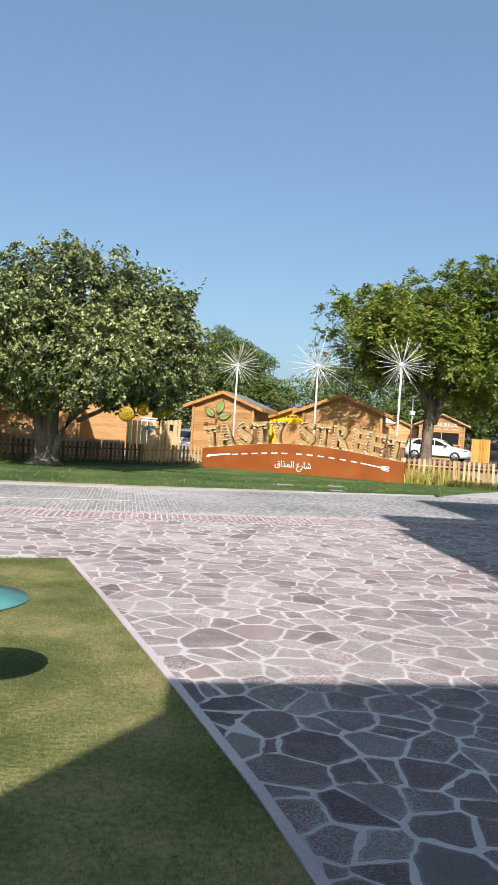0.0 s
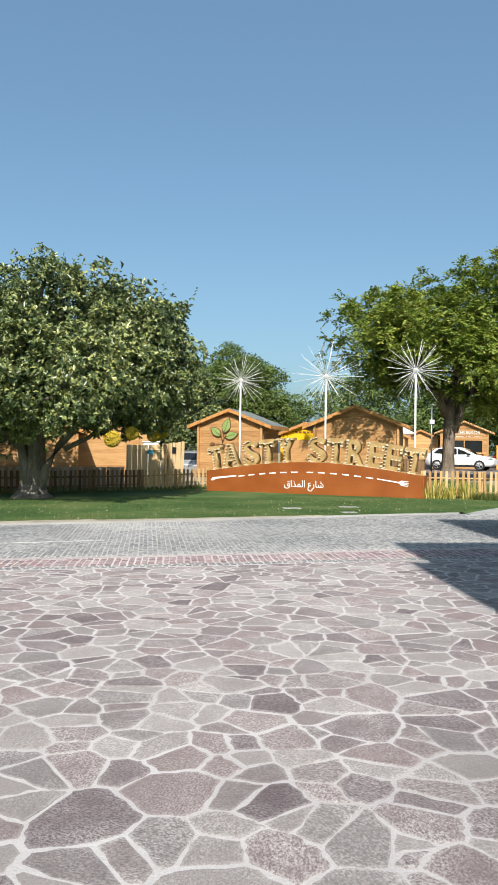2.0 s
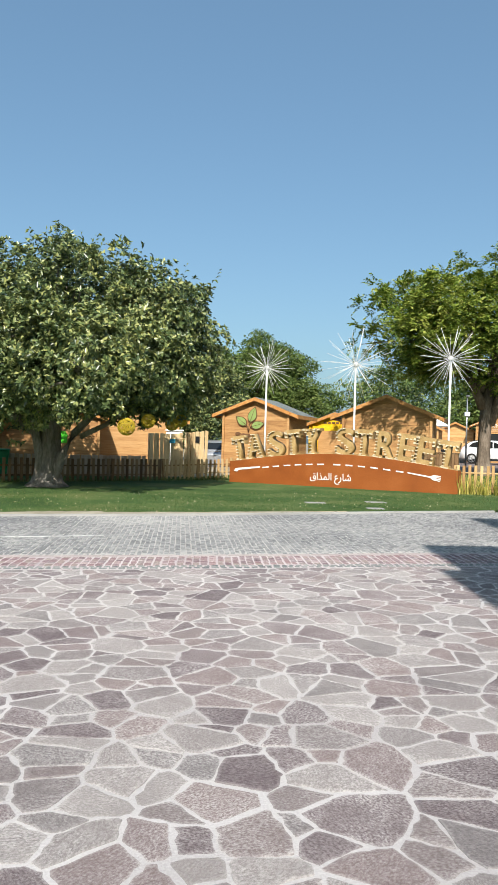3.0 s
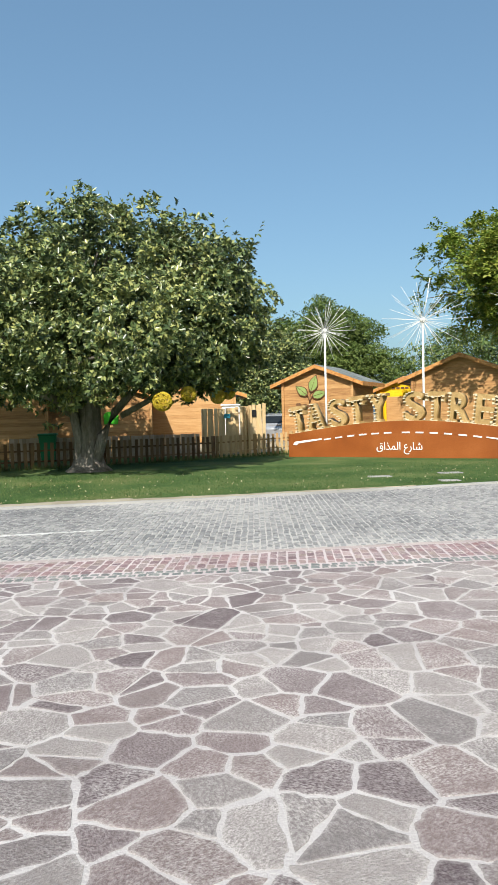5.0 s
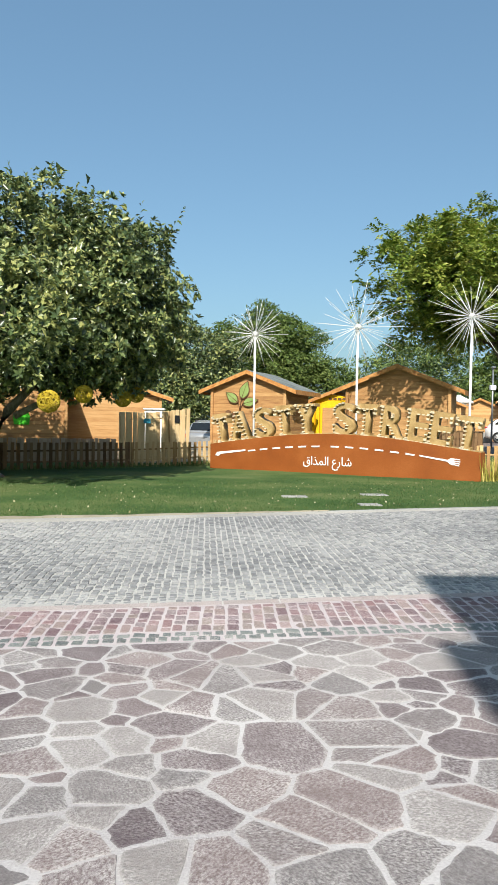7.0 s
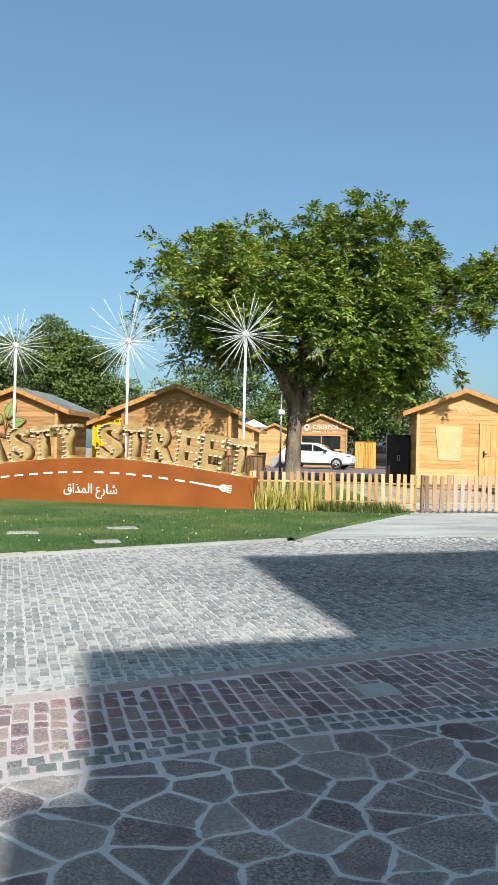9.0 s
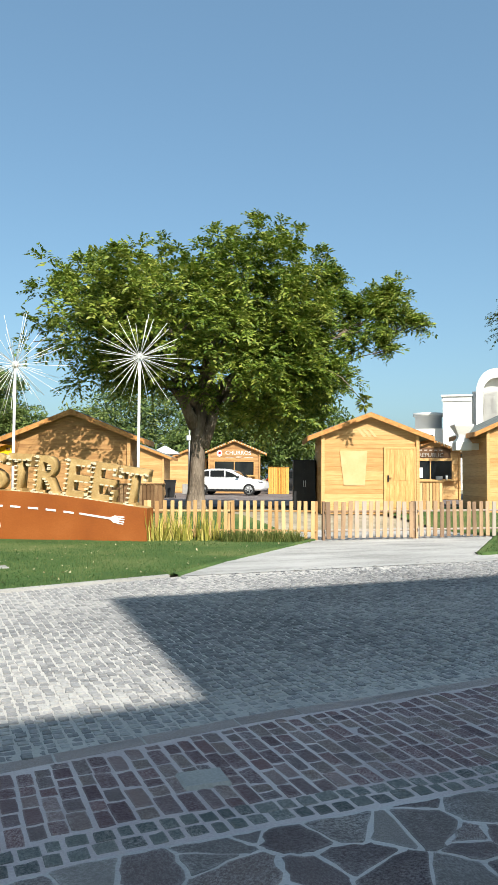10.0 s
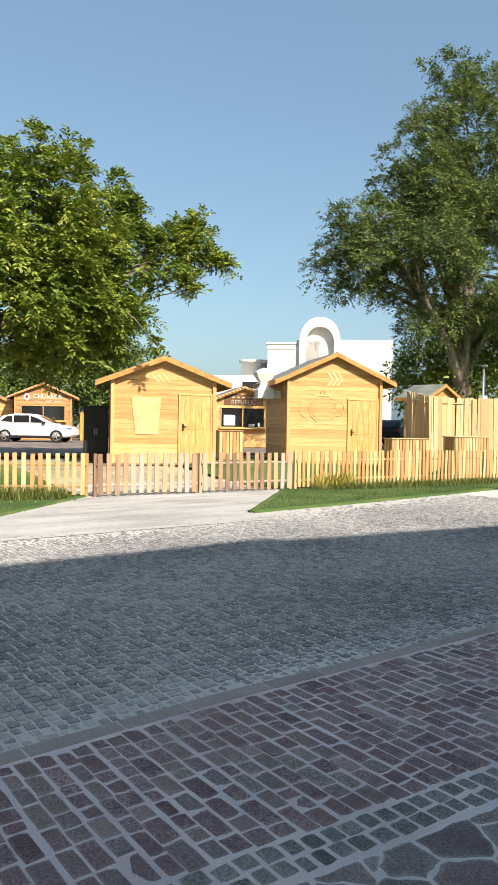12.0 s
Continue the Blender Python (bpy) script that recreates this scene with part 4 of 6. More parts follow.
limbs(ficus, M_BARK, [([(0.22, -0.12, 0.3), (0.42, -0.2, 0.9), (0.75, -0.22, 1.5), (1.4, -0.2, 2.2)], 0.16, 0.08), ([(-0.1, 0, 1.3), (-0.8, -0.2, 1.9), (-1.9, -0.3, 2.4)], 0.15, 0.08), ([(-0.2, -0.15, 0.1), (-0.16, -0.2, 0.8), (-0.3, -0.3, 1.6), (-0.5, -0.5, 2.5)], 0.15, 0.09), ([(0.05, -0.25, 0.0), (0.08, -0.22, 0.9), (0.15, -0.4, 2.4)], 0.13, 0.08), ([(0.9, -0.2, 1.4), (1.6, -0.3, 1.75), (2.3, -0.3, 2.4)], 0.08, 0.05)])
rain_tree = tree(pose(13.9, 30.2, 0.3), "wide green pinnate-leaved tree with a forked dark trunk", (3.3, 0.25, 0.21, 0.1, 0.0),
                 [(0.5, 0, 5.6, 3.7, 3.5, 2.3, 3), (1.6, 0, 7.05, 2.7, 2.6, 1.65, 2.4), (-3.0, -1.0, 5.6, 2.15, 3.0, 1.55, 1.7), (3.2, 0.2, 5.5, 1.7, 2.4, 2.2, 1.7), (-1.5, -0.5, 6.2, 1.9, 2.2, 1.1, 1.2), (3.0, 0.3, 4.0, 2.0, 2.0, 1.6, 2.1), (1.2, 0.5, 4.0, 2.2, 2.2, 1.0, 0.8), (-2.6, 0, 4.5, 1.6, 2.0, 1.0, 0.9), (4.0, 0.2, 4.6, 1.1, 1.2, 1.3, 1.0), (4.6, 0, 7.5, 0.25, 0.25, 1.2, 0.4), (5.8, 0, 6.3, 0.9, 0.6, 0.75, 0.6), (6.9, 0, 7.1, 0.6, 0.4, 0.6, 0.4), (7.9, 0, 6.4, 0.5, 0.3, 0.35, 0.22), (7.1, 0, 5.5, 0.2, 0.15, 0.35, 0.12), (3.9, -3.2, 3.2, 0.1, 0.1, 0.1, 0.02)],
                 2050, 88, 0.148, 0.46, M_LEAF_R, M_BARK_D, 5, clump_r=0.42, fronds=8, bough=0.36)
limbs(rain_tree, M_BARK_D, [([(0.15, -0.05, 2.0), (0.45, -0.1, 2.9), (0.9, -0.1, 3.8), (1.6, 0, 4.9)], 0.22, 0.1), ([(-0.05, 0, 2.6), (-0.5, -0.1, 3.4), (-1.6, -0.3, 4.4)], 0.2, 0.09), ([(3.6, 0, 5.4), (5.0, 0, 6.0), (6.6, 0, 6.6), (7.8, 0, 6.5)], 0.04, 0.008), ([(5.8, 0, 6.3), (6.6, 0, 6.0), (7.1, 0, 5.6)], 0.015, 0.006), ([(3.0, -1.6, 4.6), (3.5, -2.6, 4.0), (3.9, -3.2, 3.2)], 0.02, 0.008)])
acacia = tree(pose(37.06, 31.99, 0.05) @ Matrix.Scale(1.25, 4), "tall dark green feathery tree behind the screen", (4.4, 0.42, 0.34, -0.5, 0.0),
              [(-3.6, 0, 6.8, 2.9, 2.8, 1.2, 1.5), (-1.4, 0, 8.4, 3.4, 3.4, 2.0, 2.4), (0.2, 0, 11.2, 2.6, 2.8, 2.6, 2.0), (2.0, 0, 11.6, 2.8, 3.0, 3.0, 1.6), (3.8, 0, 7.8, 3.6, 3.6, 3.0, 2), (-4.9, 0, 7.8, 1.5, 1.5, 0.9, 0.5), (-3.0, 0, 10.2, 1.3, 1.4, 1.0, 0.4), (-2.0, 0, 12.2, 0.9, 1.0, 0.9, 0.3), (-0.6, 0, 13.9, 1.0, 1.0, 0.9, 0.3), (1.4, 0, 14.3, 0.9, 1.0, 0.7, 0.25), (0.5, -2.6, 6.0, 1.8, 1.2, 0.9, 0.5), (0.9, -0.5, 5.0, 2.4, 2.0, 1.2, 1.2), (-1.9, -0.5, 5.5, 1.9, 1.8, 1.1, 0.9), (3.4, 0, 5.2, 2.5, 2.5, 1.5, 1.0)],
              2600, 72, 0.13, 0.4, M_LEAF_Q, M_BARK_D, 7, clump_r=0.45, fronds=8, bough=0.42)
limbs(acacia, M_BARK, [([(-0.3, -0.1, 2.6), (-1.2, -0.3, 4.0), (-2.6, -0.3, 5.6), (-3.6, -0.2, 6.6)], 0.2, 0.06), ([(-0.2, -0.2, 3.2), (-0.6, -0.6, 5.4), (-1.4, -0.8, 7.6)], 0.16, 0.05), ([(0.2, -0.1, 3.4), (1.2, -0.6, 6.0), (1.6, -0.8, 9.0)], 0.16, 0.05)])
FAR = "trees in the distance"
tree(pose(7.8, 52, 0.3), "rounded green tree behind the huts", (2.5, 0.3, 0.2, 0, 0), [(-0.3, 0, 4.7, 3.1, 3.0, 3.0, 3), (1.2, 0, 5.2, 2.4, 2.2, 2.3, 1.6), (3.8, 0, 3.3, 1.4, 1.6, 1.5, 0.7)], 900, 62, 0.2, 0.45, M_LEAF_M, M_BARK_D, 11, clump_r=0.55, group=FAR)
tree(pose(3.4, 43, 0.3), "olive green bushy tree behind the screen", (2.0, 0.2, 0.16, 0, 0), [(0, 0, 3.4, 2.5, 2.0, 2.0, 3), (0.5, 0, 1.7, 2.4, 1.8, 1.3, 2)], 720, 60, 0.18, 0.45, M_LEAF_L, M_BARK, 12, clump_r=0.5, group=FAR)
tree(pose(29.5, 61, 0.3), "dark green tree behind the snack hut", (3, 0.3, 0.2, 0, 0), [(0, 0, 4.6, 4.6, 4.2, 3.4, 3), (5, 0, 4.0, 4.0, 4, 3.0, 2), (-4.2, 0, 3.4, 2.4, 2.4, 2.2, 0.8)], 1100, 30, 0.32, 0.45, M_LEAF_M, M_BARK_D, 13, clump_r=0.7, group=FAR)
tree(pose(23.0, 72, 0.3), "blue-green far tree beyond the parking court", (3, 0.3, 0.2, 0, 0), [(0, 0, 4.8, 5.0, 4.5, 3.4, 3)], 500, 26, 0.4, 0.4, M_LEAF_Q, M_BARK_D, 14, clump_r=0.9, group=FAR)
tree(pose(38.5, 34.0, 0.3), "light green shrubby tree behind the teapot hut", (2, 0.25, 0.2, 0, 0), [(0, 0, 3.4, 3.0, 2.8, 2.0, 3)], 400, 28, 0.28, 0.4, M_LEAF_R, M_BARK_D, 15, clump_r=0.6, group=FAR)


# ---- street sign details ----
DA, DB = 21.2, 17.5


def sign_q(f):
    """Share of the sign's length for a share of its width as seen square-on to the walker."""
    return f * DA / (DB * (1 - f) + f * DA)


def glyph(ch, w, h, depth, bold):
    """One capital letter as a solid board, w by h, standing on z = 0 and centred on x."""
    cu = bpy.data.curves.new("glyph", "FONT")
    cu.body, cu.size, cu.extrude, cu.offset, cu.resolution_u = ch, 1.0, 0.5, bold, 5
    tmp = bpy.data.objects.new("tmp", cu)
    me = bpy.data.meshes.new_from_object(tmp)
    bpy.data.objects.remove(tmp)
    co = np.empty(len(me.vertices) * 3)
    me.vertices.foreach_get("co", co)
    co = co.reshape(-1, 3)
    lo, hi = co.min(0), co.max(0)
    out = np.empty_like(co)
    out[:, 0] = ((co[:, 0] - lo[0]) / (hi[0] - lo[0]) - 0.5) * w
    out[:, 2] = (co[:, 1] - lo[1]) / (hi[1] - lo[1]) * h
    out[:, 1] = -(co[:, 2] - lo[2]) / (hi[2] - lo[2]) * depth
    me.vertices.foreach_set("co", out.reshape(-1))
    me.update()
    bm = bmesh.new()
    bm.from_mesh(me)
    bmesh.ops.remove_doubles(bm, verts=bm.verts, dist=0.0005)
    bmesh.ops.recalc_face_normals(bm, faces=bm.faces)
    bm.to_mesh(me)
    bm.free()
    return me


def add_serifs(me, ch, w, h, depth):
    """Slab serifs as on western lettering."""
    bm = bmesh.new()
    bm.from_mesh(me)
    sl, t = 0.16 * w, 0.085
    spots = {"T": [(-w * 0.2, w * 0.2, 0), (-w / 2, -w / 2 + 0.09, h - 0.28), (w / 2 - 0.09, w / 2, h - 0.28)], "A": [(-w / 2 - 0.03, -w / 2 + 0.2, 0), (w / 2 - 0.2, w / 2 + 0.03, 0)], "Y": [(-w * 0.2, w * 0.2, 0), (-w / 2 - 0.03, -w / 2 + 0.22, h - t), (w / 2 - 0.22, w / 2 + 0.03, h - t)],
             "R": [(-w / 2 - 0.05, -w / 2 + 0.24, 0), (w / 2 - 0.18, w / 2 + 0.05, 0), (-w / 2 - 0.05, -w / 2 + 0.1, h - t)], "E": [(-w / 2 - 0.05, -w / 2 + 0.1, 0), (-w / 2 - 0.05, -w / 2 + 0.1, h - t), (w / 2 - 0.07, w / 2, h - 0.27), (w / 2 - 0.07, w / 2, 0.06)], "S": []}[ch]
    for x0, x1, z in spots:
        tall = 0.22 if z > 0.05 and x1 - x0 < 0.1 else t
        box(bm, x0, -depth + 0.003, z, x1, -0.003, z + tall)
    bm.to_mesh(me)
    bm.free()


def pegs(me, parent, depth):
    """Short cream bulb pegs that stand out from the face along a letter's outline."""
    bm = bmesh.new()
    bm.from_mesh(me)
    k = 0
    for e in bm.edges:
        a, b = e.verts[0].co, e.verts[1].co
        if a.y > -depth + 0.01 or b.y > -depth + 0.01 or len(e.link_faces) != 2:
            continue
        if sum(1 for f in e.link_faces if abs(f.normal.y) > 0.9) != 1:
            continue
        n = max(1, round((b - a).length / 0.105)) if (b - a).length > 0.05 else (1 if k % 3 == 0 else 0)
        k += 1
        face = [f for f in e.link_faces if abs(f.normal.y) > 0.9][0]
        inward = (face.calc_center_median() - (a + b) / 2)
        inward.y = 0
        inward = inward.normalized() * 0.03
        if inward.x < 0.012 and inward.z < 0.018:
            continue
        for i in range(n):
            p = a.lerp(b, (i + 0.5) / n) + inward
            peg = boxm(p.x - 0.034, -depth - 0.07, p.z - 0.014, p.x + 0.034, -depth + 0.002, p.z + 0.014)
            part("peg", peg, M_ROPE, parent)
    bm.free()


LETTERS = [("T", 0.037, 0.47), ("A", 0.102, 0.58), ("S", 0.189, 0.52), ("T", 0.264, 0.50), ("Y", 0.344, 0.55), ("S", 0.482, 0.58), ("T", 0.565, 0.54), ("R", 0.656, 0.55), ("E", 0.753, 0.54), ("E", 0.837, 0.54), ("T", 0.936, 0.63)]
for ch, f, w in LETTERS:
    q = sign_q(f)
    tilt = math.degrees(math.atan2(arch(min(1, q + 0.04)) - arch(max(0, q - 0.04)), 0.08 * SIGN_L))
    me = glyph(ch, w, 0.84, 0.34, 0.022)
    add_serifs(me, ch, w, 0.84, 0.34)
    me.materials.clear()
    me.materials.append(M_GOLD)
    o = new("letter", me)
    o.parent = sign
    o.matrix_basis = Matrix.Translation((q * SIGN_L, 0.42, arch(q) - 0.015)) @ Matrix.Rotation(radians(-tilt), 4, "Y")
    pegs(me, o, 0.34)
part("coping", prismm([(SIGN_L * i / 40, arch(i / 40) + 0.012) for i in range(41)] + [(SIGN_L * (1 - i / 40), arch(1 - i / 40) - 0.004) for i in range(41)], 0.015, 0.485), M_GOLD, sign, "dusty tan top")
for f in (0.151, 0.195, 0.242, 0.289, 0.337, 0.386, 0.457, 0.510, 0.565, 0.621, 0.678, 0.736):
    q = sign_q(f)
    o = part("dash", boxm(-0.115, -0.012, -0.021, 0.115, 0.004, 0.021, 0.003), M_WHITE, sign)
    tilt = math.degrees(math.atan2(arch(q + 0.03) - arch(q - 0.03), 0.06 * SIGN_L))
    o.matrix_basis = Matrix.Translation((q * SIGN_L, 0, arch(q) - 0.335)) @ Matrix.Rotation(radians(-tilt), 4, "Y")


def tilt_at(q):
    return math.degrees(math.atan2(arch(q + 0.03) - arch(q - 0.03), 0.06 * SIGN_L))


qk = sign_q(0.072)
o = part("knife", prismm([(-0.5, -0.06), (-0.38, -0.085), (-0.3, -0.035), (0.5, -0.015), (0.5, 0.03), (-0.3, 0.035), (-0.42, 0.03)], -0.012, 0.004), M_WHITE, sign, "white knife outline")
o.matrix_basis = Matrix.Translation((qk * SIGN_L, 0, arch(qk) - 0.30)) @ Matrix.Rotation(radians(-tilt_at(qk) * 0.8), 4, "Y")
qf = sign_q(0.845)
o = part("fork", prismm([(-0.5, -0.014), (0.2, -0.025), (0.28, -0.08), (0.5, -0.09), (0.5, -0.07), (0.36, -0.055), (0.36, -0.042), (0.51, -0.045), (0.51, -0.02), (0.36, -0.014), (0.36, 0.002), (0.51, 0.008), (0.51, 0.032), (0.36, 0.03), (0.36, 0.045), (0.5, 0.062), (0.5, 0.082), (0.28, 0.075), (0.2, 0.02), (-0.5, 0.02)], -0.012, 0.004), M_WHITE, sign, "white fork outline")
o.matrix_basis = Matrix.Translation((qf * SIGN_L, 0, arch(qf) - 0.33)) @ Matrix.Rotation(radians(-tilt_at(qf)), 4, "Y")
letters("\uFED5\uFE8D\uFEAC\uFEE4\uFEDF\uFE8D \uFEC9\uFEAD\uFE8E\uFEB7", 0.32, 0.02, M_WHITE, sign, "lettering", Matrix.Translation((sign_q(0.43) * SIGN_L, -0.004, 0.245)), squeeze=0.9)


# ---- starburst lights ----
def starburst(x, y, z, r, seed):
    e = thing("starburst_lamp", pose(x, y, rise(x, y) * 0.3), "white pole topped by a burst of thin rods", "lamp", "starburst lamps by the sign")
    z -= rise(x, y) * 0.3
    part("pole", tubem([(0, 0, -0.05), (0, 0, z - 0.05)], [0.034, 0.032], 10), M_WHITE, e)
    bm = bmesh.new()
    bmesh.ops.create_icosphere(bm, subdivisions=2, radius=0.09, matrix=Matrix.Translation((0, 0, z)))
    part("hub", bm, M_WHITE, e)
    rng = random.Random(seed)
    rod = tubem([(0, 0, 0.05), (0, 0, 1.0)], [0.0065, 0.005], 5)
    me = bpy.data.meshes.new("rod")
    rod.to_mesh(me)
    rod.free()
    me.materials.append(M_WHITE)
    n = 52
    for i in range(n):
        zz = 1 - 2 * (i + 0.5) / n
        a = i * 2.39996 + rng.uniform(-0.2, 0.2)
        d = Vector((math.sqrt(1 - zz * zz) * math.cos(a), math.sqrt(1 - zz * zz) * math.sin(a), zz))
        o = new("rod", me)
        o.parent = e
        o.matrix_basis = Matrix.Translation((0, 0, z)) @ d.to_track_quat("Z", "Y").to_matrix().to_4x4() @ Matrix.Diagonal((1, 1, r * rng.uniform(0.75, 1.08), 1))
    return e


starburst(5.61, 29.78, 4.05, 1.0, 1)
starburst(8.34, 27.64, 4.06, 1.28, 2)
starburst(10.85, 25.64, 4.13, 1.12, 3)


# ---- hanging wicker balls ----
def wicker_ball(x, y, z, r, top, seed):
    e = thing("wicker_ball", pose(x, y, z), "yellow woven lantern ball hanging from the tree", "lantern", "yellow lantern balls")
    rng = random.Random(seed)
    bm = bmesh.new()
    for i in range(56):
        n = Vector((rng.gauss(0, 1), rng.gauss(0, 1), rng.gauss(0, 1))).normalized()
        a = n.orthogonal().normalized()
        b = n.cross(a)
        pts = [(a * math.cos(q) + b * math.sin(q)) * r * rng.uniform(0.97, 1.0) for q in (2 * math.pi * k / 20 for k in range(21))]
        tube(bm, pts, [0.0052] * 21, 4, False)
    part("weave", bm, M_YELLOW, e)
    bm = bmesh.new()
    bmesh.ops.create_icosphere(bm, subdivisions=2, radius=r * 0.22)
    part("core", bm, M_YELLOW, e)
    part("wire", tubem([(0, 0, r * 0.9), (0, 0, top - z)], [0.006, 0.006], 5), M_BLACK, e)
    return e


for i, (x, y, z, r) in enumerate(((1.40, 20.29, 1.65, 0.2), (1.84, 21.3, 1.82, 0.17), (2.38, 23.05, 1.80, 0.18), (2.62, 23.5, 1.9, 0.17), (-2.7, 20.9, 1.68, 0.22))):
    wicker_ball(x, y, z, r, 3.2, i)


# ---- signs on huts ----
def leaf_outline(a, b, n=10, fat=0.36):
    d = Vector((b[0] - a[0], b[1] - a[1]))
    side = Vector((-d.y, d.x))
    up = [(a[0] + d.x * q + side.x * fat * math.sin(math.pi * q ** 0.8), a[1] + d.y * q + side.y * fat * math.sin(math.pi * q ** 0.8)) for q in (i / n for i in range(n + 1))]
    lo = [(a[0] + d.x * q - side.x * fat * math.sin(math.pi * q ** 0.8), a[1] + d.y * q - side.y * fat * math.sin(math.pi * q ** 0.8)) for q in (i / n for i in range(n - 1, 0, -1))]
    return up + lo


zt = 2.28 + 0.55
for a, b in (((-0.36, zt - 1.12), (-0.86, zt - 0.72)), ((-0.24, zt - 1.0), (0.0, zt - 0.32)), ((-0.2, zt - 1.16), (0.42, zt - 1.0))):
    leafp = part("leaf", prismm(leaf_outline(a, b, fat=0.27), -0.09, -0.06), M_BROWN, hut_a)
    part("stem", tubem([(-0.3, -0.07, zt - 1.42), ((a[0] - 0.3) / 2, -0.07, a[1] - 0.12), (a[0], -0.07, a[1])], [0.014] * 3, 5), M_BROWN, hut_a)
    part("midrib", tubem([(a[0], -0.102, a[1]), (b[0] * 0.92 + a[0] * 0.08, -0.102, b[1] * 0.92 + a[1] * 0.08)], [0.012, 0.004], 5), M_BROWN, leafp)
    s = 0.86
    c = ((a[0] + b[0]) / 2, (a[1] + b[1]) / 2)
    ins = [(c[0] + (x - c[0]) * s, c[1] + (z - c[1]) * s) for x, z in leaf_outline(a, b, fat=0.27)]
    part("leaf_face", prismm(ins, -0.1, -0.09), M_LEAFSIGN, leafp, "green leaf face")
for x, z in ((-0.75, zt - 1.45), (-0.5, zt - 1.5), (-0.62, zt - 1.62), (-0.3, zt - 1.52)):
    part("bean", prismm([(x + 0.11 * math.cos(q), z + 0.065 * math.sin(q)) for q in (2 * math.pi * k / 12 for k in range(12))], -0.08, -0.05), M_BROWN, hut_a)

# teapot outline and chevrons on the hut front
def ring(cx, cz, rx, rz, w, y0=-0.026, y1=-0.02, a0=0.0, a1=2 * math.pi, n=28):
    bm = bmesh.new()
    pts = [(cx + rx * math.cos(a0 + (a1 - a0) * i / n), y0, cz + rz * math.sin(a0 + (a1 - a0) * i / n)) for i in range(n + 1)]
    return tube(bm, pts, [w] * (n + 1), 4, True)


part("teapot_outline", ring(-0.4, 1.78, 0.43, 0.42, 0.015), M_CUT, hut_d)
part("teapot_outline", ring(-0.4, 1.78, 0.36, 0.34, 0.008), M_CUT, hut_d)
part("spout_outline", ring(-0.92, 1.8, 0.22, 0.3, 0.014, a0=2.2, a1=4.9, n=12), M_CUT, hut_d)
part("handle_outline", ring(0.08, 1.81, 0.22, 0.24, 0.014, a0=-1.6, a1=1.6, n=12), M_CUT, hut_d)
part("lid_outline", boxm(-0.7, -0.036, 2.19, -0.1, -0.021, 2.235, 0.004), M_CUT, hut_d)
part("lid_knob", ring(-0.4, 2.29, 0.07, 0.055, 0.012, n=12), M_CUT, hut_d)
part("pot_foot", boxm(-0.65, -0.036, 1.31, -0.15, -0.021, 1.365, 0.004), M_CUT, hut_d)
for k in range(3):
    x = -0.28 + 0.15 * k
    part("chevron", prismm([(x, 2.5), (x + 0.1, 2.5), (x + 0.25, 2.72), (x + 0.1, 2.94), (x, 2.94), (x + 0.15, 2.72)], -0.034, -0.021), M_CUT, hut_d)
    x = -0.2 + 0.16 * k
    part("chevron", prismm([(x, 2.3), (x + 0.09, 2.3), (x - 0.09, 2.52), (x - 0.18, 2.52)], -0.032, -0.021), M_CUT, hut_c)
part("poster", boxm(-0.98, -0.034, 1.12, -0.42, -0.026, 1.62, 0.002), M_WHITE, republic, "white menu sheet in the window")
part("till", boxm(0.2, -0.2, 1.0, 0.52, -0.08, 1.2, 0.015), M_METAL, republic, "small grey till on the counter")
part("cup_stack", tubem([(0.72, -0.16, 1.0), (0.72, -0.16, 1.26)], [0.045, 0.05], 10), M_WHITE, republic)
letters("CHURROS", 0.36, 0.03, M_WHITE, churros, "lettering", Matrix.Translation((0.25, -0.045, 2.55)))
letters("CAFE", 0.15, 0.03, M_WHITE, churros, "lettering", Matrix.Translation((0.3, -0.045, 2.33)))
part("underline", boxm(-0.6, -0.045, 2.37, -0.05, -0.021, 2.39), M_WHITE, churros)
part("underline", boxm(0.65, -0.045, 2.37, 1.2, -0.021, 2.39), M_WHITE, churros)
part("emblem", prismm([(-0.95 + 0.17 * math.cos(q), 2.63 + 0.22 * math.sin(q)) for q in (2 * math.pi * k / 14 for k in range(14))], -0.06, -0.021), M_WHITE, churros, "plain white oval badge")
part("emblem_mark", prismm([(-0.95 + 0.09 * math.cos(q), 2.65 + 0.09 * math.sin(q)) for q in (2 * math.pi * k / 10 for k in range(10))], -0.066, -0.06), M_RED, churros)
part("sign_board", boxm(-0.98, -0.05, 2.1, 0.95, -0.021, 2.62, 0.01), M_BROWN, republic, "brown name board")
letters("REPUBLIC", 0.3, 0.03, M_FADED, republic, "lettering", Matrix.Translation((-0.02, -0.066, 2.14)), squeeze=0.95)
for k in range(5):
    part("word_bar", boxm(-0.6 + 0.25 * k, -0.062, 2.45, -0.46 + 0.25 * k, -0.05, 2.51), M_FADED, republic)
part("yellow_post", boxm(-1.0, -0.3, 0, -0.86, -0.16, 1.85, 0.01), M_KIOSK, kiosk)
part("yellow_post", boxm(0.86, -0.3, 0, 1.0, -0.16, 1.85, 0.01), M_KIOSK, kiosk)
part("shutter", boxm(-0.8, -0.05, 0.3, 0.95, -0.022, 1.66, 0.008), M_PINE_B, kiosk, "closed pine shutter")
for k in range(6):
    part("word_bar", boxm(-0.55 + 0.19 * k, -0.045, 1.98, -0.41 + 0.19 * k, -0.022, 2.06), M_BROWN, kiosk)
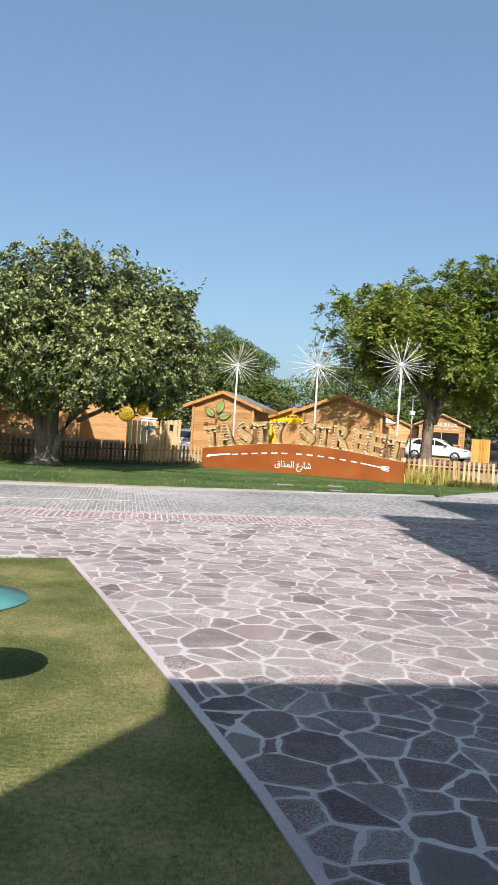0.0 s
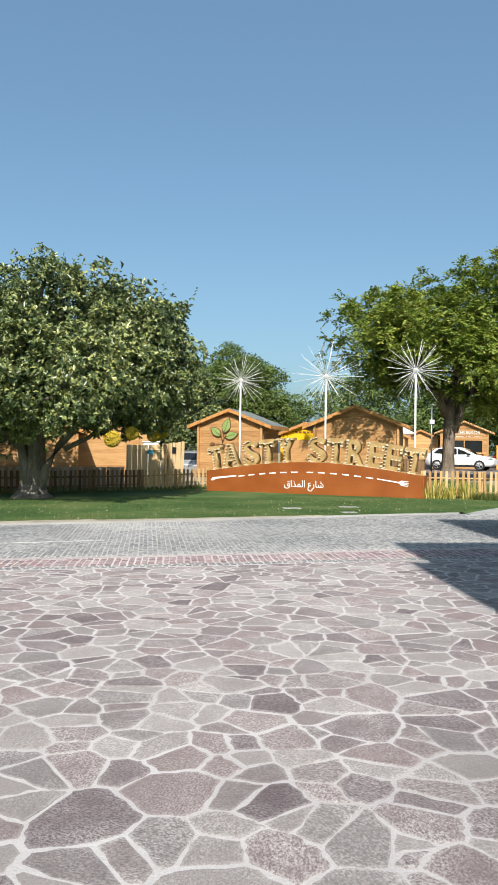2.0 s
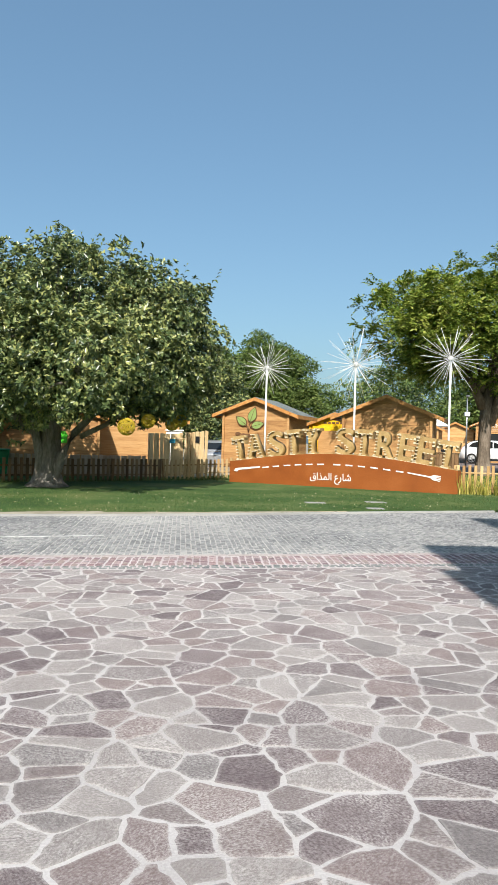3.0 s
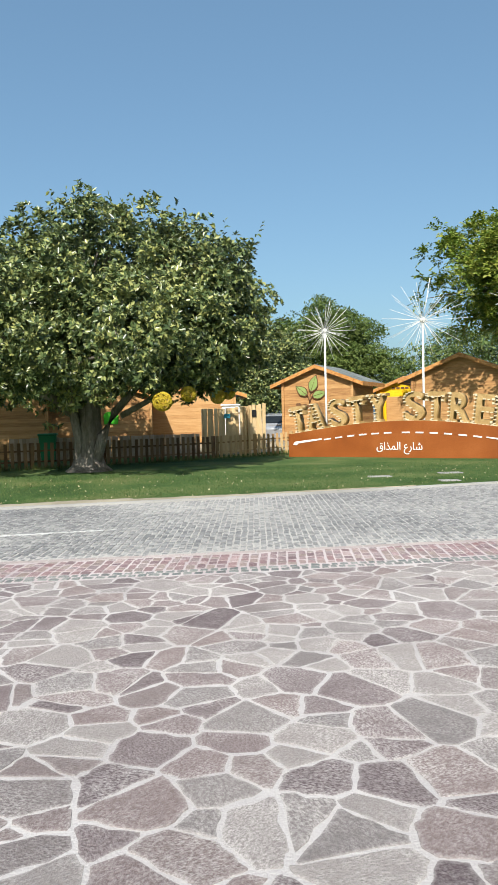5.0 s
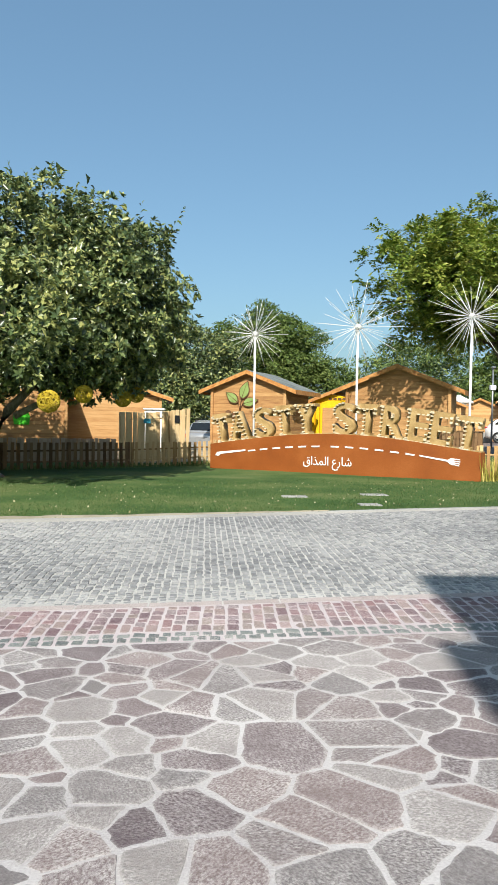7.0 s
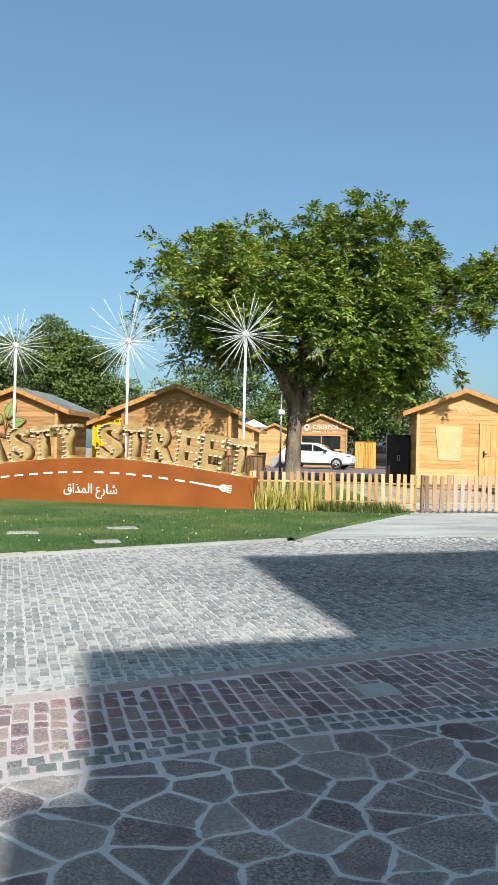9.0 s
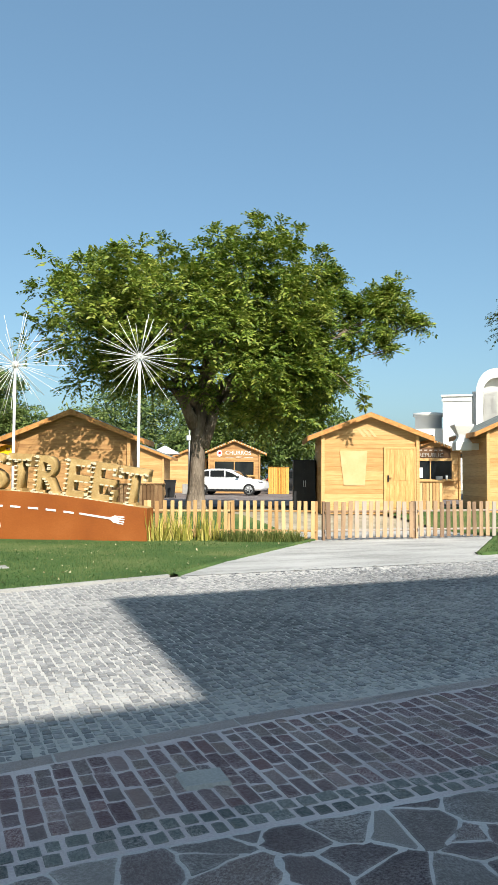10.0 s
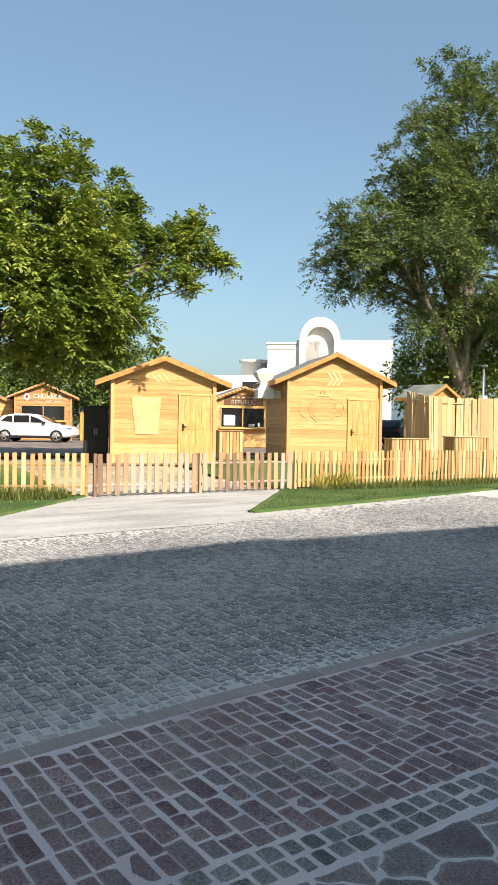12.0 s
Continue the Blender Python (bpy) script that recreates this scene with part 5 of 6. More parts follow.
lime = tagged(part("lime_sign", prismm([(-0.24, 0), (0.24, 0), (0.27, 0.3), (0.2, 0.42), (0.0, 0.46), (-0.2, 0.42), (-0.27, 0.3)], -0.03, 0.0), M_GREEN), "bright lime green board on the hut wall", "sign")
lime.matrix_basis = left_hut.matrix_basis @ Matrix.Translation((0.35, -0.03, 1.15))
notice = tagged(part("notice", boxm(-0.11, -0.03, 0, 0.11, 0, 0.15, 0.004), M_BLUE), "small blue notice fixed to the slatted screen", "notice")
notice.matrix_basis = pose(2.3, 30.55, 1.25 + rise(2.3, 30.6), 0, 0, 17)


notice_b = tagged(part("notice", boxm(-0.09, -0.03, 0, 0.09, 0, 0.24, 0.004), M_BLACK), "small dark notice fixed to the slatted screen", "notice")
notice_b.matrix_basis = pose(3.22, 31.03, 1.2 + rise(3.2, 31), 0, 0, 33)
tank = thing("water_tank", pose(2.35, 33.1, rise(2.35, 33.1)), "white plastic tank standing behind the slatted screen", "tank")
part("body", boxm(-0.34, -0.3, 0, 0.34, 0.3, 1.42, 0.06), M_WHITE, tank)
part("lid", boxm(-0.37, -0.33, 1.421, 0.37, 0.33, 1.49, 0.025), M_WHITE, tank)
block = tagged(part("concrete_block", boxm(-0.42, -0.3, 0, 0.42, 0.3, 0.62, 0.02), M_CONCRETE), "grey concrete block standing on the parking court", "block")
block.matrix_basis = pose(21.3, 51.9, rise(21.3, 51.9) + 0.02, 0, 0, -20)
parasol = thing("parasol", pose(20.0, 52.8, rise(20, 52.8) + 0.02), "white pointed parasol beyond the pine huts", "parasol")
part("pole", tubem([(0, 0, 0), (0, 0, 2.75)], [0.03, 0.03], 8), M_METAL, parasol)
part("canopy", tubem([(0, 0, 2.42), (0, 0, 2.5), (0, 0, 2.95)], [0.95, 0.98, 0.04], 8), M_WHITE, parasol)
part("base_plate", tubem([(0, 0, 0), (0, 0, 0.08)], [0.3, 0.26], 16), M_CONCRETE, parasol)

# ---- cars ----
def loft(sections, mat, name, parent):
    """A shell through cross-sections given as (x, [(y, z), ...])."""
    bm = bmesh.new()
    rings = [[bm.verts.new((x, y, z)) for y, z in pts] for x, pts in sections]
    n = len(rings[0])
    for a, b in zip(rings, rings[1:]):
        for i in range(n):
            f = bm.faces.new((a[i], a[(i + 1) % n], b[(i + 1) % n], b[i]))
            f.smooth = True
    bm.faces.new(rings[0])
    bm.faces.new(rings[-1][::-1])
    bmesh.ops.recalc_face_normals(bm, faces=bm.faces)
    return part(name, bm, mat, parent)


def car(m, paint, label, length=4.25):
    e = thing("car", m, label, "car", "parked cars")
    k = length / 4.3

    def sec(x, w, z0, z1, r=0.12):
        return (x * k, [(-w + r, z0), (w - r, z0), (w, z0 + r), (w, z1 - r), (w - r, z1), (-w + r, z1), (-w, z1 - r), (-w, z0 + r)])
    body = loft([sec(-2.15, 0.62, 0.5, 0.85), sec(-2.08, 0.82, 0.32, 1.0), sec(-1.7, 0.9, 0.24, 1.04), sec(-0.6, 0.91, 0.22, 1.02), sec(0.7, 0.91, 0.22, 1.0), sec(1.5, 0.89, 0.24, 0.94), sec(2.0, 0.8, 0.3, 0.82), sec(2.15, 0.62, 0.42, 0.7)], paint, "body", e)
    cab = loft([sec(-2.0, 0.66, 0.98, 1.06, 0.03), sec(-1.5, 0.68, 0.98, 1.42, 0.08), sec(-0.9, 0.7, 0.98, 1.54, 0.1), sec(-0.1, 0.7, 0.98, 1.53, 0.1), sec(0.3, 0.69, 0.98, 1.42, 0.08), sec(1.15, 0.68, 0.97, 1.0, 0.012)], paint, "cabin", e)
    for s in (-1, 1):
        for pts in ([(-1.6, 1.12), (-1.0, 1.07), (-1.0, 1.43), (-1.3, 1.38)], [(-0.93, 1.07), (-0.12, 1.06), (-0.12, 1.45), (-0.93, 1.44)], [(-0.05, 1.06), (0.75, 1.05), (0.3, 1.3), (-0.05, 1.43)]):
            part("side_window", prismm([(x * k, z) for x, z in pts], s * 0.715 - 0.008, s * 0.715 + 0.008), M_GLASS, cab)
        part("sill", boxm(-1.2 * k, s * 0.905 - 0.03, 0.22, 1.1 * k, s * 0.905 + 0.03, 0.36, 0.01), M_BLACK, body)
        part("headlight", boxm(1.78 * k, s * 0.7 - 0.14, 0.72, 2.08 * k, s * 0.7 + 0.12, 0.82, 0.03), M_METAL, body)
        part("tail_light", boxm(-2.13 * k, s * 0.68 - 0.14, 0.82, -1.95 * k, s * 0.68 + 0.16, 0.98, 0.03), M_RED, body)
        part("mirror", boxm(0.62 * k, s * 0.98 - 0.1, 1.0, 0.8 * k, s * 0.98 + 0.1, 1.12, 0.03), M_BLACK, body)
        part("roof_rail", tubem([(-1.3 * k, s * 0.58, 1.5), (-0.1 * k, s * 0.58, 1.55)], [0.02, 0.02], 6), M_BLACK, cab)
        for x in (-1.33, 1.33):
            w = new("wheel")
            w.empty_display_size = 0.1
            w.parent = e
            w.location = (x * k, s * 0.82, 0.34)
            bm = bmesh.new()
            prof = [(0.22, -0.1), (0.31, -0.11), (0.34, -0.08), (0.34, 0.08), (0.31, 0.11), (0.22, 0.1)]
            rings = [[bm.verts.new((r * math.cos(a), y, r * math.sin(a))) for r, y in prof] for a in (2 * math.pi * i / 24 for i in range(24))]
            for i in range(24):
                for j in range(6):
                    bm.faces.new((rings[i][j], rings[i][(j + 1) % 6], rings[(i + 1) % 24][(j + 1) % 6], rings[(i + 1) % 24][j]))
            bmesh.ops.recalc_face_normals(bm, faces=bm.faces)
            part("tyre", bm, M_TYRE, w)
            bm = bmesh.new()
            for i in range(5):
                a = 2 * math.pi * i / 5
                tube(bm, [(0, s * 0.09, 0), (0.21 * math.cos(a), s * 0.1, 0.21 * math.sin(a))], [0.035, 0.03], 5)
            tube(bm, [(0.22 * math.cos(2 * math.pi * i / 20), s * 0.1, 0.22 * math.sin(2 * math.pi * i / 20)) for i in range(21)], [0.02] * 21, 5)
            part("rim", bm, M_METAL, w)
            part("hub_shadow", tubem([(0, -0.06 * s, 0), (0, 0.05 * s, 0)], [0.22, 0.22], 16), M_BLACK, w)
    part("windscreen", prismm([(0.4 * k, 1.4), (1.1 * k, 1.035), (1.1 * k, 1.02), (0.38 * k, 1.385)], -0.58, 0.58), M_GLASS, cab)
    part("rear_window", prismm([(-1.92 * k, 1.12), (-1.58 * k, 1.4), (-1.6 * k, 1.42), (-1.945 * k, 1.14)], -0.55, 0.55), M_GLASS, cab)
    return e


car(pose(23.0, 49.6, rise(23, 49) + 0.02, 0, 0, -38), M_CAR, "white compact sport utility car parked on the court", 4.5)
car(pose(4.65, 38.4, rise(4.6, 38.4) - 0.03, 0, 0, 72), M_SILVER, "silver saloon car parked behind the slatted screen", 4.3)
car(pose(29.5, 53.0, rise(29, 53) + 0.02, 0, 0, -38), M_BLACK, "dark car parked beyond the snack hut", 4.3)

car(pose(41.8, 40.6, rise(41, 40) + 0.02, 0, 0, 30), M_BLACK, "dark car parked beyond the teapot hut", 4.3)


# ---- court clutter ----
def slat_box(name, m, w, d, h, mat, label, category, step=0.11):
    e = thing(name, m, label, category)
    part("core", boxm(-w / 2 + 0.02, -d / 2 + 0.02, 0, w / 2 - 0.02, d / 2 - 0.02, h - 0.05), M_BROWN, e)
    n = round(w / step)
    for i in range(n):
        x = -w / 2 + w * (i + 0.5) / n
        part("slat", boxm(x - step * 0.42, -d / 2 - 0.012, 0.03, x + step * 0.42, -d / 2 + 0.012, h - 0.02, 0.004), mat, e)
    n = round(d / step)
    for s in (-1, 1):
        for i in range(n):
            y = -d / 2 + d * (i + 0.5) / n
            part("slat", boxm(s * w / 2 - 0.012, y - step * 0.42, 0.03, s * w / 2 + 0.012, y + step * 0.42, h - 0.02, 0.004), mat, e)
    part("top", boxm(-w / 2 - 0.04, -d / 2 - 0.04, h - 0.03, w / 2 + 0.04, d / 2 + 0.04, h, 0.006), mat, e)
    return e


slat_box("slatted_counter", pose(21.7, 29.2, rise(21.7, 29.2), 0, 0, HUT_YAW), 0.75, 0.6, 0.95, M_FENCE, "brown slatted wooden counter between the huts", "counter")
slat_box("slatted_counter", pose(26.45, 23.75, rise(26.4, 23.7), 0, 0, -10), 1.3, 0.5, 1.25, M_FENCE, "pine slatted counter behind the picket fence", "counter")
slat_box("slatted_counter", pose(25.2, 24.95, rise(25.2, 24.9), 0, 0, -20), 1.2, 0.5, 1.15, M_FENCE, "low pine slatted planter behind the picket fence", "planter")
slat_box("amber_screen", pose(27.3, 51.8, rise(27, 52), 0, 0, HUT_YAW), 1.3, 0.3, 1.75, M_ORANGE, "amber slatted screen beside the snack hut", "screen")
slat_box("slatted_counter", pose(11.9, 29.6, rise(12, 29.6), 0, 0, HUT_YAW), 1.5, 0.5, 0.85, M_FENCE_D, "dark weathered slatted planter behind the sign", "planter")
e = thing("black_cabinet", pose(17.75, 30.55, rise(17.7, 30.5), 0, 0, HUT_YAW), "tall black metal cabinet beside the honey hut", "cabinet")
part("body", boxm(-0.36, -0.33, 0, 0.36, 0.33, 1.62, 0.015), M_BLACK, e)
for s in (-1, 1):
    d = part("cabinet_door", boxm(min(0.01 * s, 0.34 * s), -0.352, 0.05, max(0.01 * s, 0.34 * s), -0.332, 1.58, 0.005), M_BLACK, e)
    part("handle", boxm(0.03 * s - 0.01, -0.38, 0.75, 0.03 * s + 0.01, -0.353, 0.95), M_METAL, d)


def wheelie_bin(m, mat, label):
    e = thing("waste_bin", m, label, "bin")
    bm = bmesh.new()
    a = [bm.verts.new(p) for p in ((-0.2, -0.22, 0.05), (0.2, -0.22, 0.05), (0.2, 0.22, 0.05), (-0.2, 0.22, 0.05))]
    b = [bm.verts.new(p) for p in ((-0.27, -0.28, 0.85), (0.27, -0.28, 0.85), (0.27, 0.28, 0.85), (-0.27, 0.28, 0.85))]
    bm.faces.new(a[::-1]), bm.faces.new(b)
    for i in range(4):
        bm.faces.new((a[i], a[(i + 1) % 4], b[(i + 1) % 4], b[i]))
    part("body", bm, mat, e)
    part("lid", boxm(-0.3, -0.32, 0.851, 0.3, 0.3, 0.92, 0.025), mat, e)
    for s in (-1, 1):
        part("wheel", tubem([(s * 0.22, 0.22, 0.08), (s * 0.27, 0.22, 0.08)], [0.08, 0.08], 12), M_TYRE, e)
    return e


wheelie_bin(pose(-3.4, 29.0, rise(-3.4, 29), 0, 0, 10), M_BIN, "green plastic wheelie bin behind the dark fence")
wheelie_bin(pose(17.6, 44.2, rise(17.6, 44), 0, 0, -20), M_BLACK, "black bin at the foot of a pine hut")

# white extraction hood on the side of the teapot hut
bm = bmesh.new()
rings = []
for r, z in ((0.26, 2.1), (0.26, 2.36), (0.15, 2.52), (0.15, 2.6), (0.29, 2.86), (0.31, 2.9), (0.31, 2.94), (0.08, 3.06)):
    rings.append([bm.verts.new((-2.06 + sx * r, 0.9 + sy * r, z)) for sx, sy in ((-1, -1), (1, -1), (1, 1), (-1, 1))])
for a, b in zip(rings, rings[1:]):
    for i in range(4):
        bm.faces.new((a[i], a[(i + 1) % 4], b[(i + 1) % 4], b[i]))
bm.faces.new(rings[0][::-1]), bm.faces.new(rings[-1])
part("extraction_hood", bm, M_WHITE, hut_d, "white sheet-metal extraction hood")
part("duct", boxm(-1.82, 0.78, 2.12, -1.53, 1.02, 2.34, 0.01), M_WHITE, hut_d)

# light poles
for x, y, h, zb in ((30.6, 26.2, 3.6, 2.3), (17.1, 40.0, 3.7, 2.65)):
    e = thing("pole_lamp", pose(x, y, rise(x, y)), "slim grey pole with a small box lamp", "lamp post")
    part("pole", tubem([(0, 0, 0), (0, 0, h)], [0.05, 0.035], 8), M_METAL, e)
    part("lamp_box", boxm(-0.13, -0.1, zb, 0.13, 0.1, zb + 0.22, 0.02), M_WHITE, e)
    part("lamp_head", boxm(-0.08, -0.14, h - 0.06, 0.08, 0.06, h + 0.02, 0.02), M_METAL, e)

# bollard lantern on the near lawn
e = thing("bollard_lantern", pose(0.77, 4.2, -0.005), "teal metal garden lantern with a wide brim", "lantern")
part("post", tubem([(0, 0, 0), (0, 0, 0.06), (0, 0, 0.08), (0, 0, 0.3)], [0.08, 0.08, 0.04, 0.04], 12), M_TEAL, e)
part("base_bowl", tubem([(0, 0, 0.28), (0, 0, 0.33), (0, 0, 0.37), (0, 0, 0.385)], [0.05, 0.1, 0.12, 0.12], 16), M_TEAL, e)
part("lower_ring", tubem([(0, 0, 0.386), (0, 0, 0.40)], [0.125, 0.125], 16), M_WHITE, e)
part("glass", tubem([(0, 0, 0.401), (0, 0, 0.50)], [0.085, 0.085], 14), M_GLASS, e)
for i in range(4):
    a = math.pi / 4 + math.pi / 2 * i
    part("stay", tubem([(0.11 * math.cos(a), 0.11 * math.sin(a), 0.4), (0.11 * math.cos(a), 0.11 * math.sin(a), 0.515)], [0.008, 0.008], 6), M_BLACK, e)
cap = part("cap", tubem([(0, 0, 0.505), (0, 0, 0.515), (0, 0, 0.555), (0, 0, 0.56), (0, 0, 0.585), (0, 0, 0.63)], [0.27, 0.27, 0.13, 0.13, 0.11, 0.03], 24), M_TEAL, e)
part("band", tubem([(0.125 * math.cos(2 * math.pi * i / 24), 0.125 * math.sin(2 * math.pi * i / 24), 0.562) for i in range(25)], [0.008] * 25, 6), M_METAL, cap)


# ---- white building far behind ----
wb = thing("white_building", pose(60.6, 68.8, 0, 0, 0, -42.3), "white stucco building with a tall pointed arch niche", "building")
part("hall", boxm(-2.2, 0.6, 0, 8, 10, 10.7), M_STUCCO, wb)
part("block", boxm(-5.2, 0.3, 0, -2.21, 8, 10.2), M_STUCCO, wb)
part("cornice", boxm(-5.3, 0.2, 9.7, -2.22, 0.299, 9.95), M_STUCCO, wb)
part("cornice", boxm(-5.35, 0.15, 10.201, -2.15, 8.1, 10.4), M_STUCCO, wb)
part("wing", boxm(-12.0, 1.5, 0, -5.21, 9, 6.9), M_STUCCO, wb)
part("drum", tubem([(-7.0, 4.0, 6.85), (-7.0, 4.0, 8.35), (-7.0, 4.0, 8.4), (-7.0, 4.0, 8.75)], [1.45, 1.45, 1.7, 1.7], 28), M_STUCCO, wb)
part("window", boxm(-8.0, 1.46, 5.5, -6.3, 1.499, 6.2), M_GLASS, wb)


def arch_outline(w, z0, z1, n=14):
    """A four-centred arch from z0 to its point at z1."""
    pts = [(-w, z0), (w, z0)]
    sp = z1 - w * 1.15
    for i in range(n + 1):
        a = math.pi / 2 * i / n
        pts.append((w * math.cos(a) ** 0.85, sp + (z1 - sp) * math.sin(a) ** 1.1))
    return pts + [(-x, z) for x, z in pts[2:-1]][::-1]


o1, o2 = arch_outline(2.15, 2, 13.0), arch_outline(1.5, 2, 12.0)
bm = bmesh.new()
front = [[bm.verts.new((x, y, z)) for x, z in o] for o, y in ((o1, 3.0), (o1, -0.2), (o2, -0.2), (o2, 0.6))]
for a, b in zip(front, front[1:]):
    for i in range(len(a)):
        bm.faces.new((a[i], a[(i + 1) % len(a)], b[(i + 1) % len(a)], b[i]))
bm.faces.new(front[-1])
bm.faces.new(front[0][::-1])
bmesh.ops.recalc_face_normals(bm, faces=bm.faces)
part("arch_niche", bm, M_STUCCO, wb).location.x = 0.35


# ---- slabs and marks ----
for x, y, w, d in ((5.76, 20.35, 0.46, 0.3), (7.32, 20.85, 0.48, 0.3), (6.86, 19.15, 0.36, 0.28)):
    o = tagged(part("inspection_slab", boxm(-w / 2, -d / 2, -0.05, w / 2, d / 2, 0.036, 0.01), M_CONCRETE), "pale concrete cover slab sunk in the lawn", "slab", "cover slabs in the lawn")
    o.matrix_basis = pose(x, y, 0, 0, 0, random.uniform(-6, 6))
o = tagged(part("utility_cover", boxm(-0.12, -0.1, -0.02, 0.12, 0.1, 0.016, 0.02), M_CONCRETE), "small grey utility cover among the red setts", "cover")
o.matrix_basis = pose(7.55, 12.48, 0, 0, 0, -4)
bm = bmesh.new()
for i in range(30):
    q0, q1 = i / 30, (i + 1) / 30
    p0, p1 = Vector((-2.5, 13.05, 0)).lerp(Vector((1.6, 14.05, 0)), q0), Vector((-2.5, 13.05, 0)).lerp(Vector((1.6, 14.05, 0)), q1)
    w = random.uniform(0.045, 0.065)
    bm.faces.new([bm.verts.new((p.x, p.y + s * w, 0.0105)) for p, s in ((p0, -1), (p1, -1), (p1, 1), (p0, 1))])
tagged(part("road_marking", bm, M_LINE), "worn white line painted on the cobbles", "road marking", kind="structure")


# ---- grass, reeds and litter ----
def blades(name, pts, size, mat, label, category, rng, lean=0.4, width=0.12):
    n = len(pts)
    a = rng.uniform(0, 2 * math.pi, n)
    h = size * rng.uniform(0.5, 1.2, n)
    side = np.stack([np.cos(a), np.sin(a), np.zeros(n)], 1)
    tip = np.stack([-np.sin(a) * lean * rng.uniform(0.1, 1.3, n), np.cos(a) * lean * rng.uniform(0.1, 1.3, n), np.ones(n)], 1) * h[:, None]
    w = (h * width)[:, None]
    v = np.empty((n, 4, 3))
    v[:, 0], v[:, 1] = pts - side * w * 0.5, pts + side * w * 0.5
    v[:, 2] = pts + tip
    v[:, 3] = pts + tip * 0.55 + side * w * 0.35 - np.array((0, 0, 0.0))
    base = np.arange(n)[:, None] * 4
    tris = np.concatenate([base + np.array([[0, 1, 3]]), base + np.array([[0, 3, 2]])], 1).reshape(-1)
    me = bpy.data.meshes.new(name)
    me.vertices.add(n * 4)
    me.vertices.foreach_set("co", v.reshape(-1))
    me.loops.add(n * 6)
    me.loops.foreach_set("vertex_index", tris)
    me.polygons.add(n * 2)
    me.polygons.foreach_set("loop_start", np.arange(n * 2) * 3)
    me.update(calc_edges=True)
    me.materials.append(mat)
    return tagged(new(name, me), label, category, kind="stuff")


rng = np.random.default_rng(21)
n = 160000
y = rng.uniform(1.2, 7.93, n)
xe = np.interp(y, [p[0] for p in NEAR_EDGE], [p[1] for p in NEAR_EDGE])
x = xe - rng.random(n) ** 1.3 * 2.6
blades("grass", np.stack([x, y, np.full(n, 0.025)], 1), 0.017, M_BLADE, "short mown grass with yellowed patches", "grass", rng, 0.9, 0.2)
n = 110000
x = rng.uniform(-6, 24, n)
y0 = np.interp(x, [p[0] for p in ROAD_FAR], [p[1] for p in ROAD_FAR])
y = y0 + np.where(x < 4.5, 0.28 + 0.2 * np.sin(x * 2.1) * np.sin(x * 0.9), 0.0) + rng.random(n) ** 1.4 * 6.5
lim = np.interp(y, [p[1] for p in DRIVE_L], [p[0] for p in DRIVE_L])
limr = np.interp(y, [19.95, 23.1], [15.64, 18.95])
ok = ~((x > lim - 0.02) & (x < limr + 0.02))
x, y = x[ok], y[ok]
z = np.array([rise(a, b) for a, b in zip(x, y)]) + 0.015
blades("grass", np.stack([x, y, z], 1), 0.038, M_BLADE_F, "mown lawn grass across the road", "grass", rng, 0.9, 0.25)


def patch(x0, x1, yf, n, size, mat, label, spread=0.25, lean=0.4, width=0.08):
    x = rng.uniform(x0, x1, n)
    y = np.array([yf(a) for a in x]) + rng.normal(0, spread, n)
    z = np.array([rise(a, b) for a, b in zip(x, y)])
    return blades("weeds", np.stack([x, y, z], 1), size, mat, label, "weeds", rng, lean, width)


patch(10.8, 12.3, lambda a: 24.75 - 0.35 * (a - 10.8), 260, 0.62, M_REED, "yellow-green reeds at the foot of the fence", 0.12, 0.35, 0.05)
patch(12.2, 13.9, lambda a: 24.1 - 0.35 * (a - 12.2), 1500, 0.26, M_WEED, "rank green weeds at the foot of the fence", 0.16, 0.7, 0.08)
patch(19.6, 29.0, lambda a: 22.75 - 0.1 * (a - 19.6), 6500, 0.17, M_WEED, "rank green weeds along the picket fence", 0.22, 1.1, 0.1)
patch(19.8, 21.0, lambda a: 22.95, 420, 0.42, M_REED, "taller scrubby weeds through the pickets", 0.12, 1.1, 0.07)
patch(-6, 4.3, lambda a: 27.0 + 0.62 * (a - 0), 3000, 0.16, M_WEED, "rough grass along the dark fence", 0.3, 0.8, 0.1)
n = 520
x = rng.uniform(-4, 14, n)
y = np.interp(x, [p[0] for p in ROAD_FAR], [p[1] for p in ROAD_FAR]) + 0.2 + rng.random(n) * 5
ok = ~((x > 9.4) & (y < 24) & (x > np.interp(y, [p[1] for p in DRIVE_L], [p[0] for p in DRIVE_L]) - 0.1))
blades("fallen_leaves", np.stack([x, y, np.full(n, 0.05)], 1)[ok], 0.026, M_LITTER, "pale fallen leaves scattered on the lawn", "leaves", rng, 1.2, 1.0)


# ---- paving pieces ----
def clip_poly(poly, nx, ny, c):
    """Keeps the side of a polygon where nx x + ny y <= c."""
    out = []
    for i in range(len(poly)):
        p, q = poly[i], poly[(i + 1) % len(poly)]
        dp, dq = nx * p[0] + ny * p[1] - c, nx * q[0] + ny * q[1] - c
        if dp <= 0:
            out.append(p)
        if dp * dq < 0:
            t = dp / (dp - dq)
            out.append((p[0] + (q[0] - p[0]) * t, p[1] + (q[1] - p[1]) * t))
    return out


